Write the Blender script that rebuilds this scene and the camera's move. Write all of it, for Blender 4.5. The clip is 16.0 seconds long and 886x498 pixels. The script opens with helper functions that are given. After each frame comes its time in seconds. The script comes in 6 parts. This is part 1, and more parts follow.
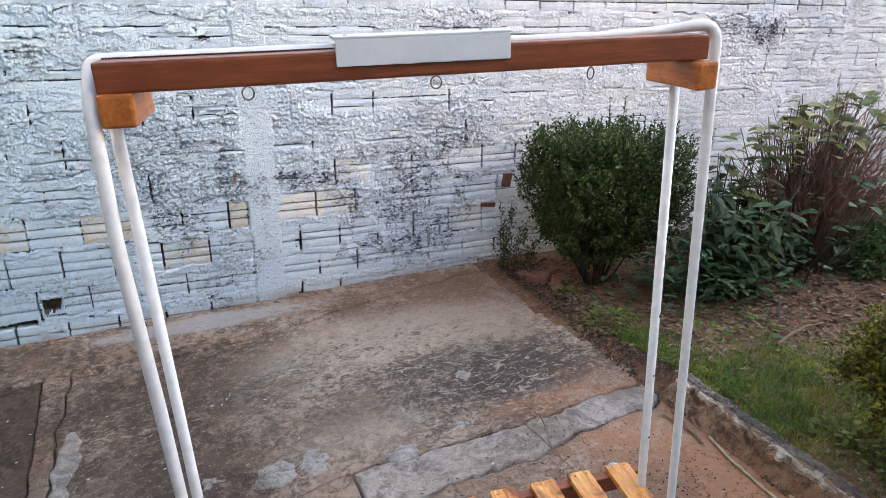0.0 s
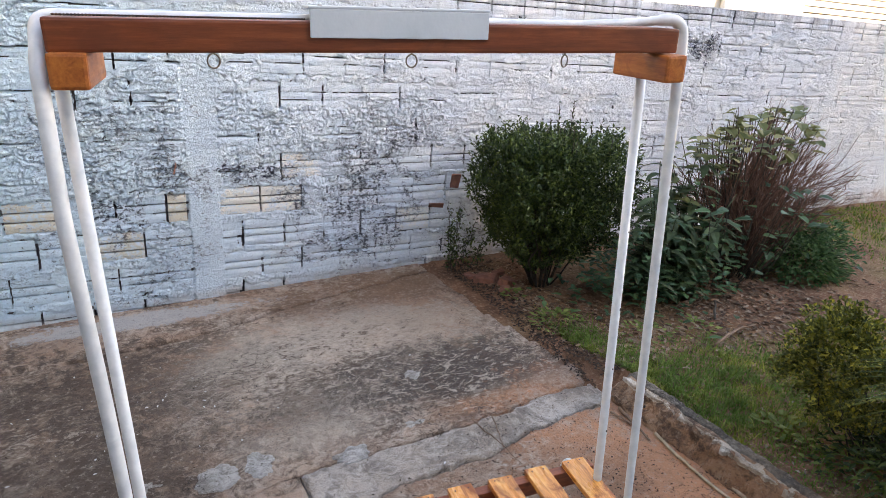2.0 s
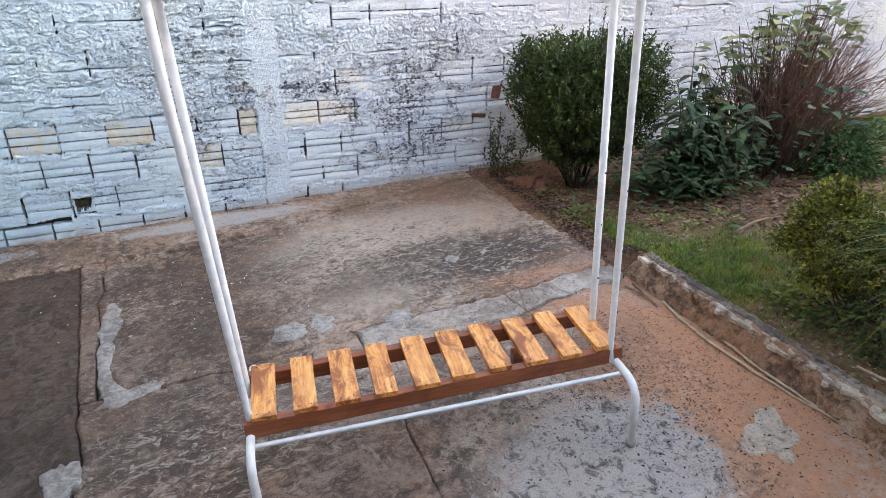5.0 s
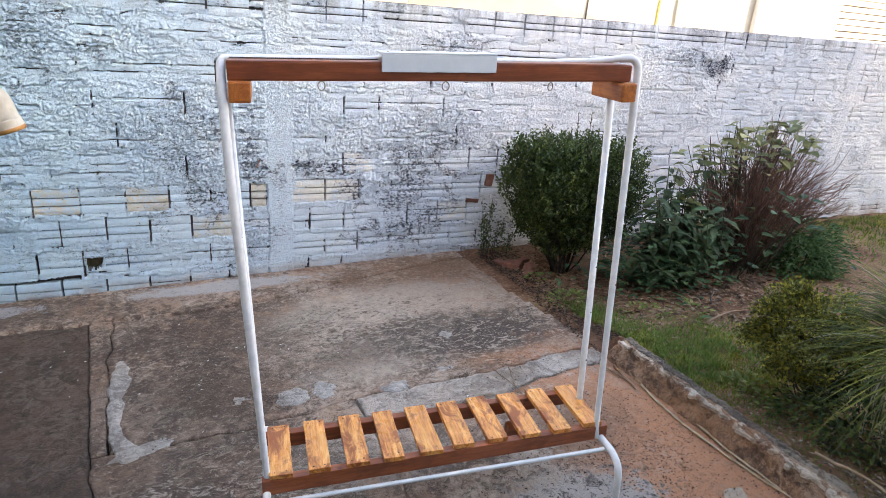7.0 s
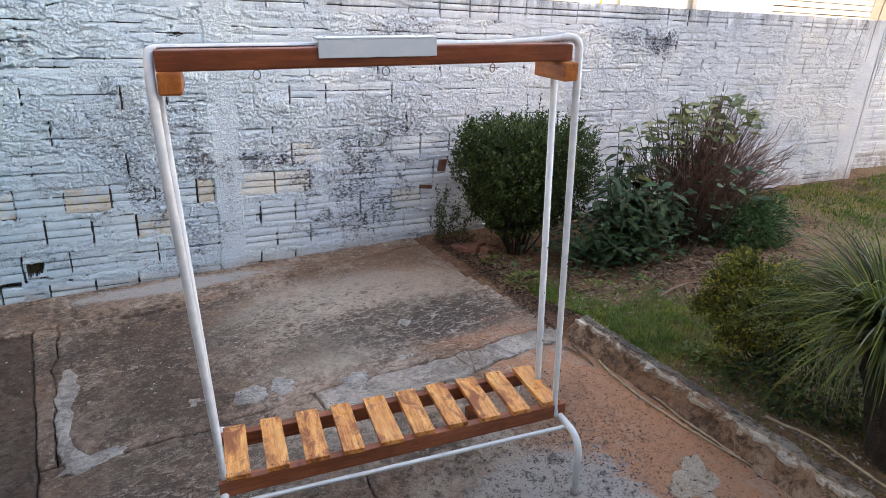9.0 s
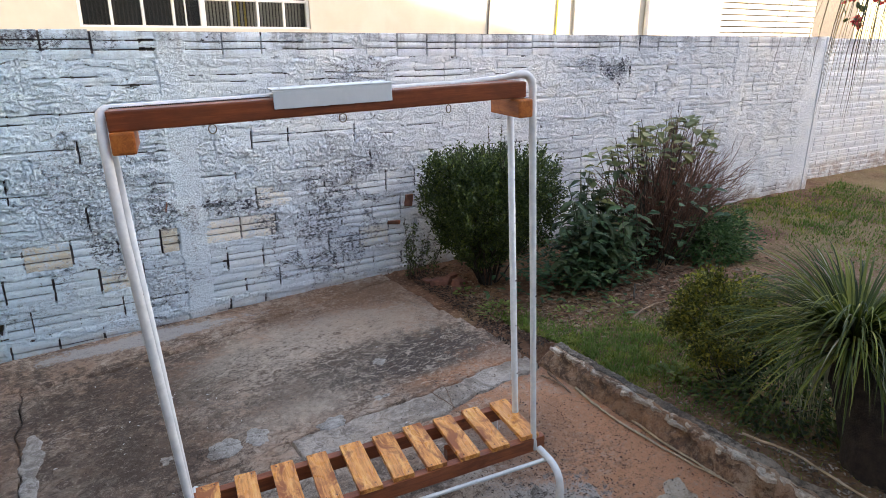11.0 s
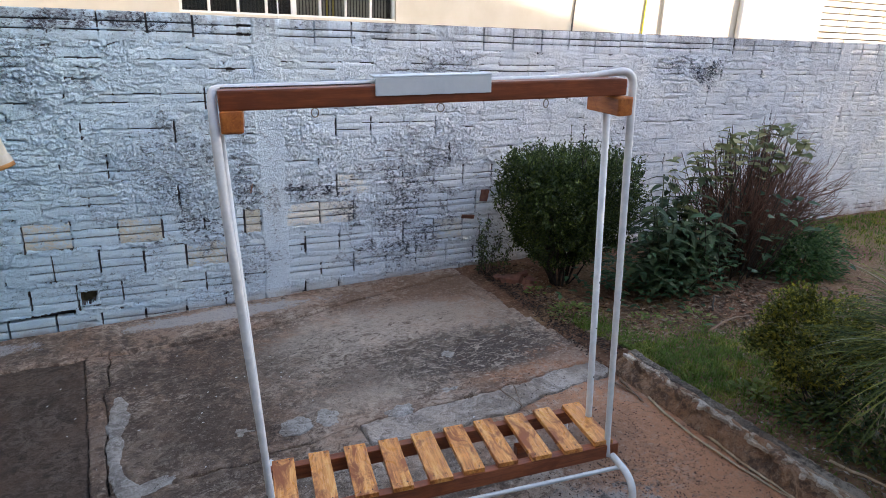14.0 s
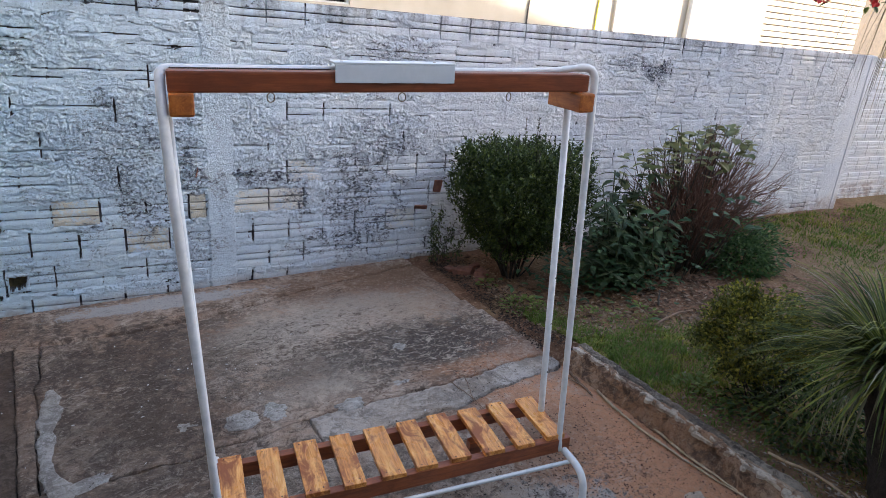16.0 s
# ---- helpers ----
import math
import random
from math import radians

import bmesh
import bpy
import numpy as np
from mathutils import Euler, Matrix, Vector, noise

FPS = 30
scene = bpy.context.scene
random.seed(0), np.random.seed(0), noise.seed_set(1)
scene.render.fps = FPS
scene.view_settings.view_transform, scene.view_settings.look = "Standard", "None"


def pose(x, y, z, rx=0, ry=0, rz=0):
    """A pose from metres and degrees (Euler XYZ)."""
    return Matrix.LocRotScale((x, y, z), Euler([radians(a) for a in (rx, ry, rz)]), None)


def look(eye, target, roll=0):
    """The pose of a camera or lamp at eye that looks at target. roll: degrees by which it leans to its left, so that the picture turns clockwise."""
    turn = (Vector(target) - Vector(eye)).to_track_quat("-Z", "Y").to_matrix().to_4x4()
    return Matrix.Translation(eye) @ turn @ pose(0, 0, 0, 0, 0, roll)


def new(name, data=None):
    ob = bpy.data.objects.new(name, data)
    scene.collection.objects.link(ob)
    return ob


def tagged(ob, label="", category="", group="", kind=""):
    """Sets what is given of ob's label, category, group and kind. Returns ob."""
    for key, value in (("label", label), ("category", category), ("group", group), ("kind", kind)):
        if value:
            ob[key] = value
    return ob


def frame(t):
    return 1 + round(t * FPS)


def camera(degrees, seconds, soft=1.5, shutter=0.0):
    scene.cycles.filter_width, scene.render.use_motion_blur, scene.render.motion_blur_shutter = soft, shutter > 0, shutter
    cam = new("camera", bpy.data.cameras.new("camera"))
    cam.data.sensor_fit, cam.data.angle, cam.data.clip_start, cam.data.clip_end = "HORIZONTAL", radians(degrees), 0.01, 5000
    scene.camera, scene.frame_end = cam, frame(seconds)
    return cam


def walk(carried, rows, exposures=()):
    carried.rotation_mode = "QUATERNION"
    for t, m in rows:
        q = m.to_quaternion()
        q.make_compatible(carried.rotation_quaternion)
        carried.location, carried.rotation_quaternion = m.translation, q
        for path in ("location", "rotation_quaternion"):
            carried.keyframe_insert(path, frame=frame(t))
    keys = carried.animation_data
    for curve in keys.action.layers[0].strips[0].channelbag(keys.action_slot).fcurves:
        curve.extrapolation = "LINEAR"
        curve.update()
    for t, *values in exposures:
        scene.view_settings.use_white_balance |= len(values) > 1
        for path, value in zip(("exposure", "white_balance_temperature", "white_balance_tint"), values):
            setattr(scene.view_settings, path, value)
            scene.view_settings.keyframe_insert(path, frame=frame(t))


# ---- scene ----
cam = camera(70.0, 16.0, soft=0.4)
PATH = [
    (0, (0.884, 0.258, 1.854), (1.588, 1.984, 1.13), 0.8),
    (0.5, (0.846, 0.296, 1.838), (1.563, 2.013, 1.105), 0.2),
    (1, (0.84, 0.309, 1.821), (1.571, 2.005, 1.054), -1.0),
    (1.5, (0.849, 0.317, 1.809), (1.771, 1.954, 1.124), 2.8),
    (2, (0.821, 0.309, 1.788), (1.713, 1.96, 1.095), 4.0),
    (2.5, (0.832, 0.313, 1.775), (1.737, 1.94, 1.044), 1.6),
    (2.9, (0.852, 0.31, 1.761), (1.736, 1.952, 1.039), -0.6),
    (3, (0.854, 0.298, 1.751), (1.729, 1.911, 0.956), -1.0),
    (3.5, (0.904, 0.243, 1.746), (1.674, 1.847, 0.832), -3.0),
    (3.7, (0.929, 0.146, 1.74), (1.591, 1.783, 0.802), -3.6),
    (5.8, (0.598, -0.288, 1.809), (1.387, 1.361, 0.998), 4.1),
    (5.9, (0.581, -0.299, 1.822), (1.384, 1.35, 1.024), 4.5),
    (6, (0.593, -0.298, 1.82), (1.382, 1.361, 1.029), 4.3),
    (6.5, (0.581, -0.329, 1.857), (1.345, 1.354, 1.094), 4.0),
    (7, (0.565, -0.363, 1.893), (1.334, 1.354, 1.215), 4.3),
    (7.5, (0.551, -0.383, 1.894), (1.301, 1.33, 1.186), 4.5),
    (8, (0.577, -0.41, 1.901), (1.356, 1.301, 1.221), 3.0),
    (8.5, (0.613, -0.376, 1.896), (1.503, 1.273, 1.199), 3.4),
    (9, (0.61, -0.359, 1.888), (1.486, 1.293, 1.177), 2.8),
    (9.2, (0.615, -0.357, 1.9), (1.517, 1.29, 1.21), 1.9),
    (11.3, (0.638, -0.36, 1.926), (1.603, 1.278, 1.304), 0.2),
    (11.5, (0.633, -0.351, 1.924), (1.599, 1.283, 1.293), 0.6),
    (12, (0.624, -0.334, 1.913), (1.588, 1.282, 1.236), 0.9),
    (12.3, (0.638, -0.34, 1.906), (1.569, 1.305, 1.251), 2.0),
    (12.5, (0.591, -0.332, 1.908), (1.542, 1.306, 1.266), 1.5),
    (13, (0.587, -0.352, 1.907), (1.494, 1.316, 1.281), 1.7),
    (13.5, (0.578, -0.366, 1.916), (1.383, 1.361, 1.31), 1.0),
    (14, (0.562, -0.312, 1.91), (1.35, 1.412, 1.273), 2.0),
    (14.5, (0.522, -0.243, 1.942), (1.221, 1.533, 1.344), 1.1),
    (15, (0.527, -0.244, 1.945), (1.284, 1.511, 1.356), 1.9),
    (15.5, (0.556, -0.243, 1.945), (1.394, 1.471, 1.346), 1.8),
    (16, (0.548, -0.254, 1.911), (1.482, 1.386, 1.249), 4.8),
]
EXPOSURES = [(0.0, 3.12, 7530, 18), (2.0, 3.05, 7480, 18), (3.5, 3.32, 7480, 18), (6.0, 3.33, 7390, 18), (7.0, 3.17, 7350, 18), (9.0, 2.90, 7400, 18), (11.5, 2.72, 7220, 17), (13.0, 2.72, 7060, 18), (14.5, 2.44, 6750, 17), (16.0, 2.48, 6800, 18)]
walk(cam, [(t, look(eye, target, roll)) for t, eye, target, roll in PATH], EXPOSURES)

# ---- world and sun ----
SUN_HIGH, SUN_TURN = radians(15), radians(130)      # low sun, kept off the yard by unseen walls added behind and beside it
world = bpy.data.worlds.new("sky")
scene.world = world
world.use_nodes = True
wn = world.node_tree.nodes
sky = wn.new("ShaderNodeTexSky")
sky.sky_type, sky.sun_disc = "NISHITA", False
sky.sun_elevation, sky.sun_rotation = SUN_HIGH, SUN_TURN
sky.air_density, sky.dust_density, sky.ozone_density = 1.0, 1.5, 1.0
world.node_tree.links.new(sky.outputs[0], wn["Background"].inputs[0])
wn["Background"].inputs[1].default_value = 0.15
sun = new("sun", bpy.data.lights.new("sun", "SUN"))
sun.data.energy, sun.data.angle, sun.data.color = 1.8, radians(0.6), (1.0, 0.9, 0.74)
sun.matrix_world = look((0, 0, 0), (-math.sin(SUN_TURN), -math.cos(SUN_TURN), -math.tan(SUN_HIGH)))


# ---- materials ----
class Nodes:
    """A small hand for building node materials."""

    def __init__(self, name):
        self.mat = bpy.data.materials.new(name)
        self.mat.use_nodes = True
        self.tree = self.mat.node_tree
        self.bsdf = self.tree.nodes["Principled BSDF"]

    def add(self, kind, **inputs):
        n = self.tree.nodes.new(kind)
        for key, value in inputs.items():
            self.put(n, key.replace("_", " "), value)
        return n

    def put(self, n, key, value):
        sock = n.inputs[int(key[1:])] if key[0] == "i" and key[1:].isdigit() else n.inputs[key]
        if isinstance(value, bpy.types.NodeSocket):
            self.tree.links.new(value, sock)
        else:
            sock.default_value = value

    def place(self, space="Object"):
        return self.add("ShaderNodeTexCoord").outputs[space]

    def position(self):
        return self.add("ShaderNodeNewGeometry").outputs["Position"]

    def scaled(self, vec, sx, sy, sz):
        return self.add("ShaderNodeMapping", Vector=vec, Scale=(sx, sy, sz)).outputs[0]

    def noise(self, vec, scale, detail=4.0, rough=0.55, distort=0.0):
        return self.add("ShaderNodeTexNoise", Vector=vec, Scale=scale, Detail=detail, Roughness=rough, Distortion=distort).outputs[0]

    def voronoi(self, vec, scale, feature="F1"):
        n = self.tree.nodes.new("ShaderNodeTexVoronoi")
        n.feature = feature
        self.put(n, "Vector", vec)
        self.put(n, "Scale", scale)
        return n

    def ramp(self, fac, *stops):
        n = self.tree.nodes.new("ShaderNodeValToRGB")
        els = n.color_ramp.elements
        while len(els) < len(stops):
            els.new(0.5)
        for el, (pos, col) in zip(els, stops):
            el.position = pos
            el.color = (*col, 1) if isinstance(col, (tuple, list)) else (col, col, col, 1)
        self.put(n, "Fac", fac)
        return n.outputs[0]

    def math(self, op, a, b=0.0, c=0.0, clamp=False):
        n = self.tree.nodes.new("ShaderNodeMath")
        n.operation, n.use_clamp = op, clamp
        for i, val in enumerate((a, b, c)):
            self.put(n, "i%d" % i, val)
        return n.outputs[0]

    def mix(self, fac, a, b, mode="MIX"):
        n = self.tree.nodes.new("ShaderNodeMix")
        n.data_type, n.blend_type = "RGBA", mode
        for key, val in (("i0", fac), ("i6", a), ("i7", b)):
            if isinstance(val, tuple) and len(val) == 3:
                val = (*val, 1)
            self.put(n, key, val)
        return n.outputs[2]

    def bump(self, height, strength=0.5, distance=0.01):
        n = self.add("ShaderNodeBump", Height=height, Strength=strength, Distance=distance)
        self.put(self.bsdf, "Normal", n.outputs[0])

    def done(self, color, rough=0.7, metal=0.0, spec=None):
        if isinstance(color, tuple) and len(color) == 3:
            color = (*color, 1)
        self.put(self.bsdf, "Base Color", color)
        self.put(self.bsdf, "Roughness", rough)
        self.put(self.bsdf, "Metallic", metal)
        if spec is not None:
            self.put(self.bsdf, "Specular IOR Level", spec)
        return self.mat

    def random(self):
        return self.add("ShaderNodeObjectInfo").outputs["Random"]

    def island(self):
        return self.add("ShaderNodeNewGeometry").outputs["Random Per Island"]

    def blob(self, pos, cx, cy, rx, ry, wobble, turn=0.0):
        """A soft spot on the ground: 1 in its middle, 0 outside, with a ragged edge."""
        m = self.add("ShaderNodeMapping", Vector=pos, Location=(0, 0, 0))
        sep = self.add("ShaderNodeSeparateXYZ", Vector=pos)
        ca, sa = math.cos(turn), math.sin(turn)
        dx = self.math("SUBTRACT", sep.outputs[0], cx)
        dy = self.math("SUBTRACT", sep.outputs[1], cy)
        ex = self.math("ADD", self.math("MULTIPLY", dx, ca / rx), self.math("MULTIPLY", dy, sa / rx))
        ey = self.math("ADD", self.math("MULTIPLY", dx, -sa / ry), self.math("MULTIPLY", dy, ca / ry))
        d = self.math("SQRT", self.math("ADD", self.math("MULTIPLY", ex, ex), self.math("MULTIPLY", ey, ey)))
        self.tree.nodes.remove(m)
        d = self.math("ADD", d, wobble)
        return self.math("SUBTRACT", 1.55, d, clamp=True)


def wall_paint(name, bare=None):
    """Old bluish limewash over clay and mortar, with mould in patches; blue light and relief shade painted in."""
    k = Nodes(name)
    p = k.position()
    sep = k.add("ShaderNodeSeparateXYZ", Vector=p)
    flat = k.add("ShaderNodeCombineXYZ", X=sep.outputs[0], Y=sep.outputs[2]).outputs[0]
    mid = k.noise(p, 6.5, 6, 0.65)
    fine = k.noise(k.scaled(p, 1, 1, 1.5), 55.0, 5, 0.7)
    strokes = k.noise(k.scaled(p, 0.75, 1, 1.25), 56.0, 5, 0.70, 0.8)
    streak = k.noise(k.scaled(p, 7, 7, 0.8), 1.0, 5, 0.65)
    white = k.mix(k.ramp(fine, (0.3, 0.0), (0.6, 1.0)), (0.71, 0.74, 0.785), (0.85, 0.87, 0.90))
    white = k.mix(k.ramp(k.noise(p, 2.6, 4, 0.6), (0.48, 0.0), (0.66, 0.55)), white, (0.91, 0.90, 0.88))
    blue = k.ramp(k.math("DIVIDE", k.math("ADD", sep.outputs[0], 1.5), 6.0), (0.15, 1.0), (0.80, 0.0))      # blue cast of the light at one end, painted into the wash
    white = k.mix(blue, white, k.mix(1.0, white, (0.54, 0.79, 0.92), "MULTIPLY"))
    if bare:
        worn = k.ramp(k.math("ADD", k.math("MULTIPLY", mid, 0.5), k.math("MULTIPLY", fine, 0.5)), (0.43, 0.0), (0.53, 0.85))
        white = k.mix(worn, white, bare)
    # mould: a thin veil here and there, dark specks in patches
    wob = k.math("MULTIPLY", k.math("SUBTRACT", k.noise(p, 4.2, 8, 0.75, 0.8), 0.5), 9.0)
    mould = None
    for cx, cz, rx, rz, much in ((0.70, 0.95, 0.36, 0.26, 0.45), (2.25, 0.62, 0.34, 0.36, 0.62), (2.50, 1.05, 0.24, 0.16, 0.5), (1.62, 0.84, 0.20, 0.05, 0.7), (2.80, 0.80, 0.14, 0.12, 0.4),
                                 (-0.55, 1.1, 0.25, 0.30, 0.35), (-0.28, 1.68, 0.28, 0.22, 0.50), (0.1, 1.93, 0.65, 0.05, 0.9), (0.15, 0.32, 0.45, 0.12, 0.30), (0.75, 0.62, 0.20, 0.16, 0.6), (1.27, 0.70, 0.045, 0.26, 0.45), (5.10, 1.70, 0.10, 0.12, 0.9),
                                 (4.75, 1.74, 0.25, 0.07, 0.55), (2.55, 1.72, 0.20, 0.10, 0.5), (1.0, 0.30, 0.20, 0.18, 0.5), (2.95, 0.30, 0.28, 0.16, 0.45), (6.7, 0.7, 0.35, 0.2, 0.4), (1.08, 0.95, 0.08, 0.25, 0.6)):
        b = k.math("MULTIPLY", k.blob(flat, cx, cz, rx, rz, wob), much)
        mould = b if mould is None else k.math("MAXIMUM", mould, b)
    speck = k.ramp(k.math("ADD", k.math("MULTIPLY", strokes, 0.75), k.math("ADD", k.math("MULTIPLY", mid, 0.25), k.math("MULTIPLY", mould, 0.10))), (0.550, 0.0), (0.620, 1.0))
    col = k.mix(k.math("MULTIPLY", mould, k.ramp(fine, (0.35, 0.36), (0.62, 0.10))), white, (0.28, 0.31, 0.45))
    col = k.mix(k.math("MULTIPLY", speck, k.math("MULTIPLY", mould, 1.5, clamp=True)), col, (0.040, 0.043, 0.062))
    # stray dark flecks everywhere, painting in the shade of the fine relief
    fleck = k.ramp(k.math("ADD", strokes, k.math("MULTIPLY", mid, 0.12)), (0.695, 0.0), (0.745, 1.0))
    col = k.mix(k.math("MULTIPLY", fleck, k.ramp(k.math("DIVIDE", sep.outputs[0], 8.0), (0.34, 0.85), (0.48, 0.22))), col, (0.07, 0.072, 0.085))
    # rain streaks below the coping
    head = k.ramp(k.math("DIVIDE", sep.outputs[2], 2.0), (0.88, 0.0), (0.95, 0.55), (0.985, 1.0))
    drip = k.math("MULTIPLY", head, k.math("MULTIPLY", k.ramp(streak, (0.42, 0.0), (0.58, 1.0)), k.ramp(fine, (0.35, 1.0), (0.65, 0.35))))
    col = k.mix(k.math("MULTIPLY", drip, 0.85), col, (0.085, 0.085, 0.095))
    # red splash of soil along the foot
    foot = k.ramp(k.math("SUBTRACT", sep.outputs[2], k.math("MULTIPLY", sep.outputs[0], 0.035)), (0.0, 1.0), (0.09, 0.0))
    col = k.mix(k.math("MULTIPLY", foot, k.ramp(mid, (0.4, 0.1), (0.6, 0.7))), col, (0.30, 0.19, 0.13))
    k.bump(k.math("ADD", k.math("MULTIPLY", strokes, 0.6), k.math("MULTIPLY", k.noise(p, 130.0, 4, 0.7), 0.7)), 0.9, 0.013)
    return k.done(col, 0.95, spec=0.08)


def wood(name, dark, mid_col, light, gloss=0.38, along=(1, 14, 14), knots=True, blotch=0.6):
    k = Nodes(name)
    p = k.place()
    shift = k.add("ShaderNodeVectorMath", i0=p)
    shift.operation = "ADD"
    rnd = k.add("ShaderNodeCombineXYZ", X=k.math("MULTIPLY", k.random(), 7.0), Y=k.math("MULTIPLY", k.random(), 13.0), Z=k.math("MULTIPLY", k.random(), 5.0))
    k.put(shift, "i1", rnd.outputs[0])
    v = shift.outputs[0]
    grain = k.noise(k.scaled(v, *along), 5.0, 6, 0.6, 0.8)
    fine = k.noise(k.scaled(v, along[0] * 3, along[1] * 3, along[2] * 3), 9.0, 4, 0.6)
    patch = k.noise(k.scaled(v, 0.6 + 0.08 * along[0], 0.6 + 0.08 * along[1], 1.0), 11.0, 5, 0.65, 0.8)
    g = k.math("ADD", k.math("MULTIPLY", grain, 0.7), k.math("MULTIPLY", fine, 0.3))
    col = k.ramp(g, (0.33, dark), (0.5, mid_col), (0.66, light))
    col = k.mix(k.math("MULTIPLY", k.ramp(patch, (0.50, 0.0), (0.62, 1.0)), blotch), col, dark)
    if knots:
        kn = k.voronoi(k.scaled(v, 1.0, 1.4, 1.4), 6.0).outputs[0]
        col = k.mix(k.ramp(kn, (0.02, 0.8), (0.10, 0.0)), col, tuple(c * 0.35 for c in dark))
    k.bump(g, 0.25, 0.003)
    return k.done(col, k.ramp(patch, (0.3, gloss - 0.08), (0.7, gloss + 0.14)), spec=0.45)


def concrete(name, base, light, dark, red, features=True):
    """Old yard concrete: worn cement skin, bare aggregate, damp and soot stains."""
    k = Nodes(name)
    p = k.position()
    big = k.noise(p, 1.1, 6, 0.65, 0.4)
    mid = k.noise(p, 5.5, 10, 0.78, 0.6)
    fine = k.noise(p, 42.0, 7, 0.78)
    rough = k.noise(p, 17.0, 9, 0.78, 0.9)
    grit = k.voronoi(p, 110.0).outputs[0]
    col = k.mix(k.ramp(k.math("ADD", k.math("MULTIPLY", mid, 0.65), k.math("MULTIPLY", rough, 0.35)), (0.45, 0.0), (0.54, 1.0)), dark, base)
    col = k.mix(k.ramp(k.math("ADD", k.math("MULTIPLY", big, 0.5), k.math("MULTIPLY", rough, 0.5)), (0.50, 0.0), (0.57, 0.85)), col, light)
    col = k.mix(k.math("MULTIPLY", k.ramp(k.math("ADD", k.math("MULTIPLY", k.noise(p, 2.7, 6, 0.65, 0.5), 0.6), k.math("MULTIPLY", rough, 0.4)), (0.49, 0.0), (0.58, 1.0)), 0.5), col, red)
    if features:
        wob = k.math("MULTIPLY", k.math("SUBTRACT", k.math("ADD", k.math("MULTIPLY", mid, 0.5), k.math("MULTIPLY", rough, 0.5)), 0.5), 4.6)
        for cx, cy, rx, ry, turn, much, tone in (
                (1.75, 3.12, 0.72, 0.42, 0.1, 0.55, light),                        # pale dusty middle
                (2.32, 2.70, 0.55, 0.26, 0.0, 0.78, (0.048, 0.044, 0.042)),        # sooty damp field
                (1.55, 2.80, 0.35, 0.22, 0.3, 0.62, (0.060, 0.047, 0.039)),
                (0.55, 2.05, 0.60, 0.30, 0.2, 0.45, (0.085, 0.064, 0.050)),
                (1.05, 3.05, 0.45, 0.20, 0.4, 0.50, (0.065, 0.049, 0.039)),
                (1.15, 1.85, 0.35, 0.18, 0.0, 0.40, (0.30, 0.25, 0.205)),
                (0.75, 2.62, 0.40, 0.24, 0.0, 0.60, (0.085, 0.064, 0.050)),
                # broad darker area at the left of the floor
                (0.30, 2.60, 0.75, 0.75, 0.0, 0.55, (0.082, 0.060, 0.045)),
                (0.60, 3.30, 0.65, 0.28, 0.0, 0.62, (0.070, 0.054, 0.044)),
                (-0.75, 3.87, 0.85, 0.24, 0.0, 0.80, (0.085, 0.064, 0.050)),      # damp dark end of the gutter
                (2.40, 3.86, 0.60, 0.20, 0.0, 0.70, (0.28, 0.155, 0.09)),          # red earth washed down by the bushes
                (0.85, 3.93, 0.55, 0.085, -0.02, 0.85, (0.50, 0.50, 0.50)),          # limewash spilt at the wall's foot
                (-0.75, 3.93, 0.42, 0.08, 0.0, 0.8, (0.46, 0.46, 0.47)),
                (2.32, 2.74, 0.34, 0.22, 0.2, 0.80, (0.075, 0.062, 0.055)),       # sooty patch by the slab's end
                (1.95, 2.98, 0.30, 0.10, 0.2, 0.70, (0.095, 0.078, 0.066)),
                (1.62, 3.28, 0.48, 0.16, 0.0, 0.60, (0.47, 0.41, 0.345)),          # bare pale cement
                (2.30, 3.30, 0.36, 0.16, 0.0, 0.50, (0.46, 0.36, 0.28)),
                (2.30, 2.46, 0.28, 0.05, 0.05, 0.70, (0.42, 0.225, 0.130)),
                (1.45, 2.55, 0.24, 0.10, 0.0, 0.60, (0.46, 0.385, 0.315)),
                (2.60, 1.45, 0.42, 0.78, 0.0, 0.96, (0.70, 0.335, 0.180)),         # red sand along the kerb
                (1.95, 1.12, 0.36, 0.30, 0.0, 0.9, (0.58, 0.53, 0.475)),         # pale worn patch
                (2.30, 1.75, 0.30, 0.22, 0.0, 0.55, (0.16, 0.115, 0.085))):
            spot = k.blob(p, cx, cy, rx, ry, wob, turn)
            if tone[2] > 0.4:
                spot = k.ramp(spot, (0.30, 0.0), (0.55, 1.0))         # spilt wash has a crisp edge
            col = k.mix(k.math("MULTIPLY", spot, much), col, tone)
    crumbs = k.math("MULTIPLY", k.ramp(grit, (0.0, 1.0), (0.28, 0.0)), k.ramp(k.noise(p, 5.0, 5, 0.65), (0.43, 0.0), (0.56, 0.95)))
    if features:
        peel = k.blob(p, 1.95, 1.12, 0.5, 0.42, wob)
        col = k.mix(k.math("MULTIPLY", peel, k.ramp(rough, (0.40, 0.85), (0.48, 0.0))), col, (0.10, 0.080, 0.066))
    col = k.mix(crumbs, col, (0.038, 0.033, 0.030))
    col = k.mix(k.math("MULTIPLY", k.ramp(fine, (0.55, 0.0), (0.64, 1.0)), 0.42), col, light)
    col = k.mix(k.math("MULTIPLY", k.ramp(fine, (0.36, 1.0), (0.45, 0.0)), 0.50), col, tuple(c * 0.75 for c in dark))
    # the cement skin scaled off in small flakes, with crisp edges
    torn = k.noise(k.scaled(p, 1.0, 1.7, 1.0), 15.0, 11, 0.80, 1.2)
    where = k.noise(p, 1.9, 4, 0.6)
    area = k.ramp(where, (0.50, 0.0), (0.66, 0.55))
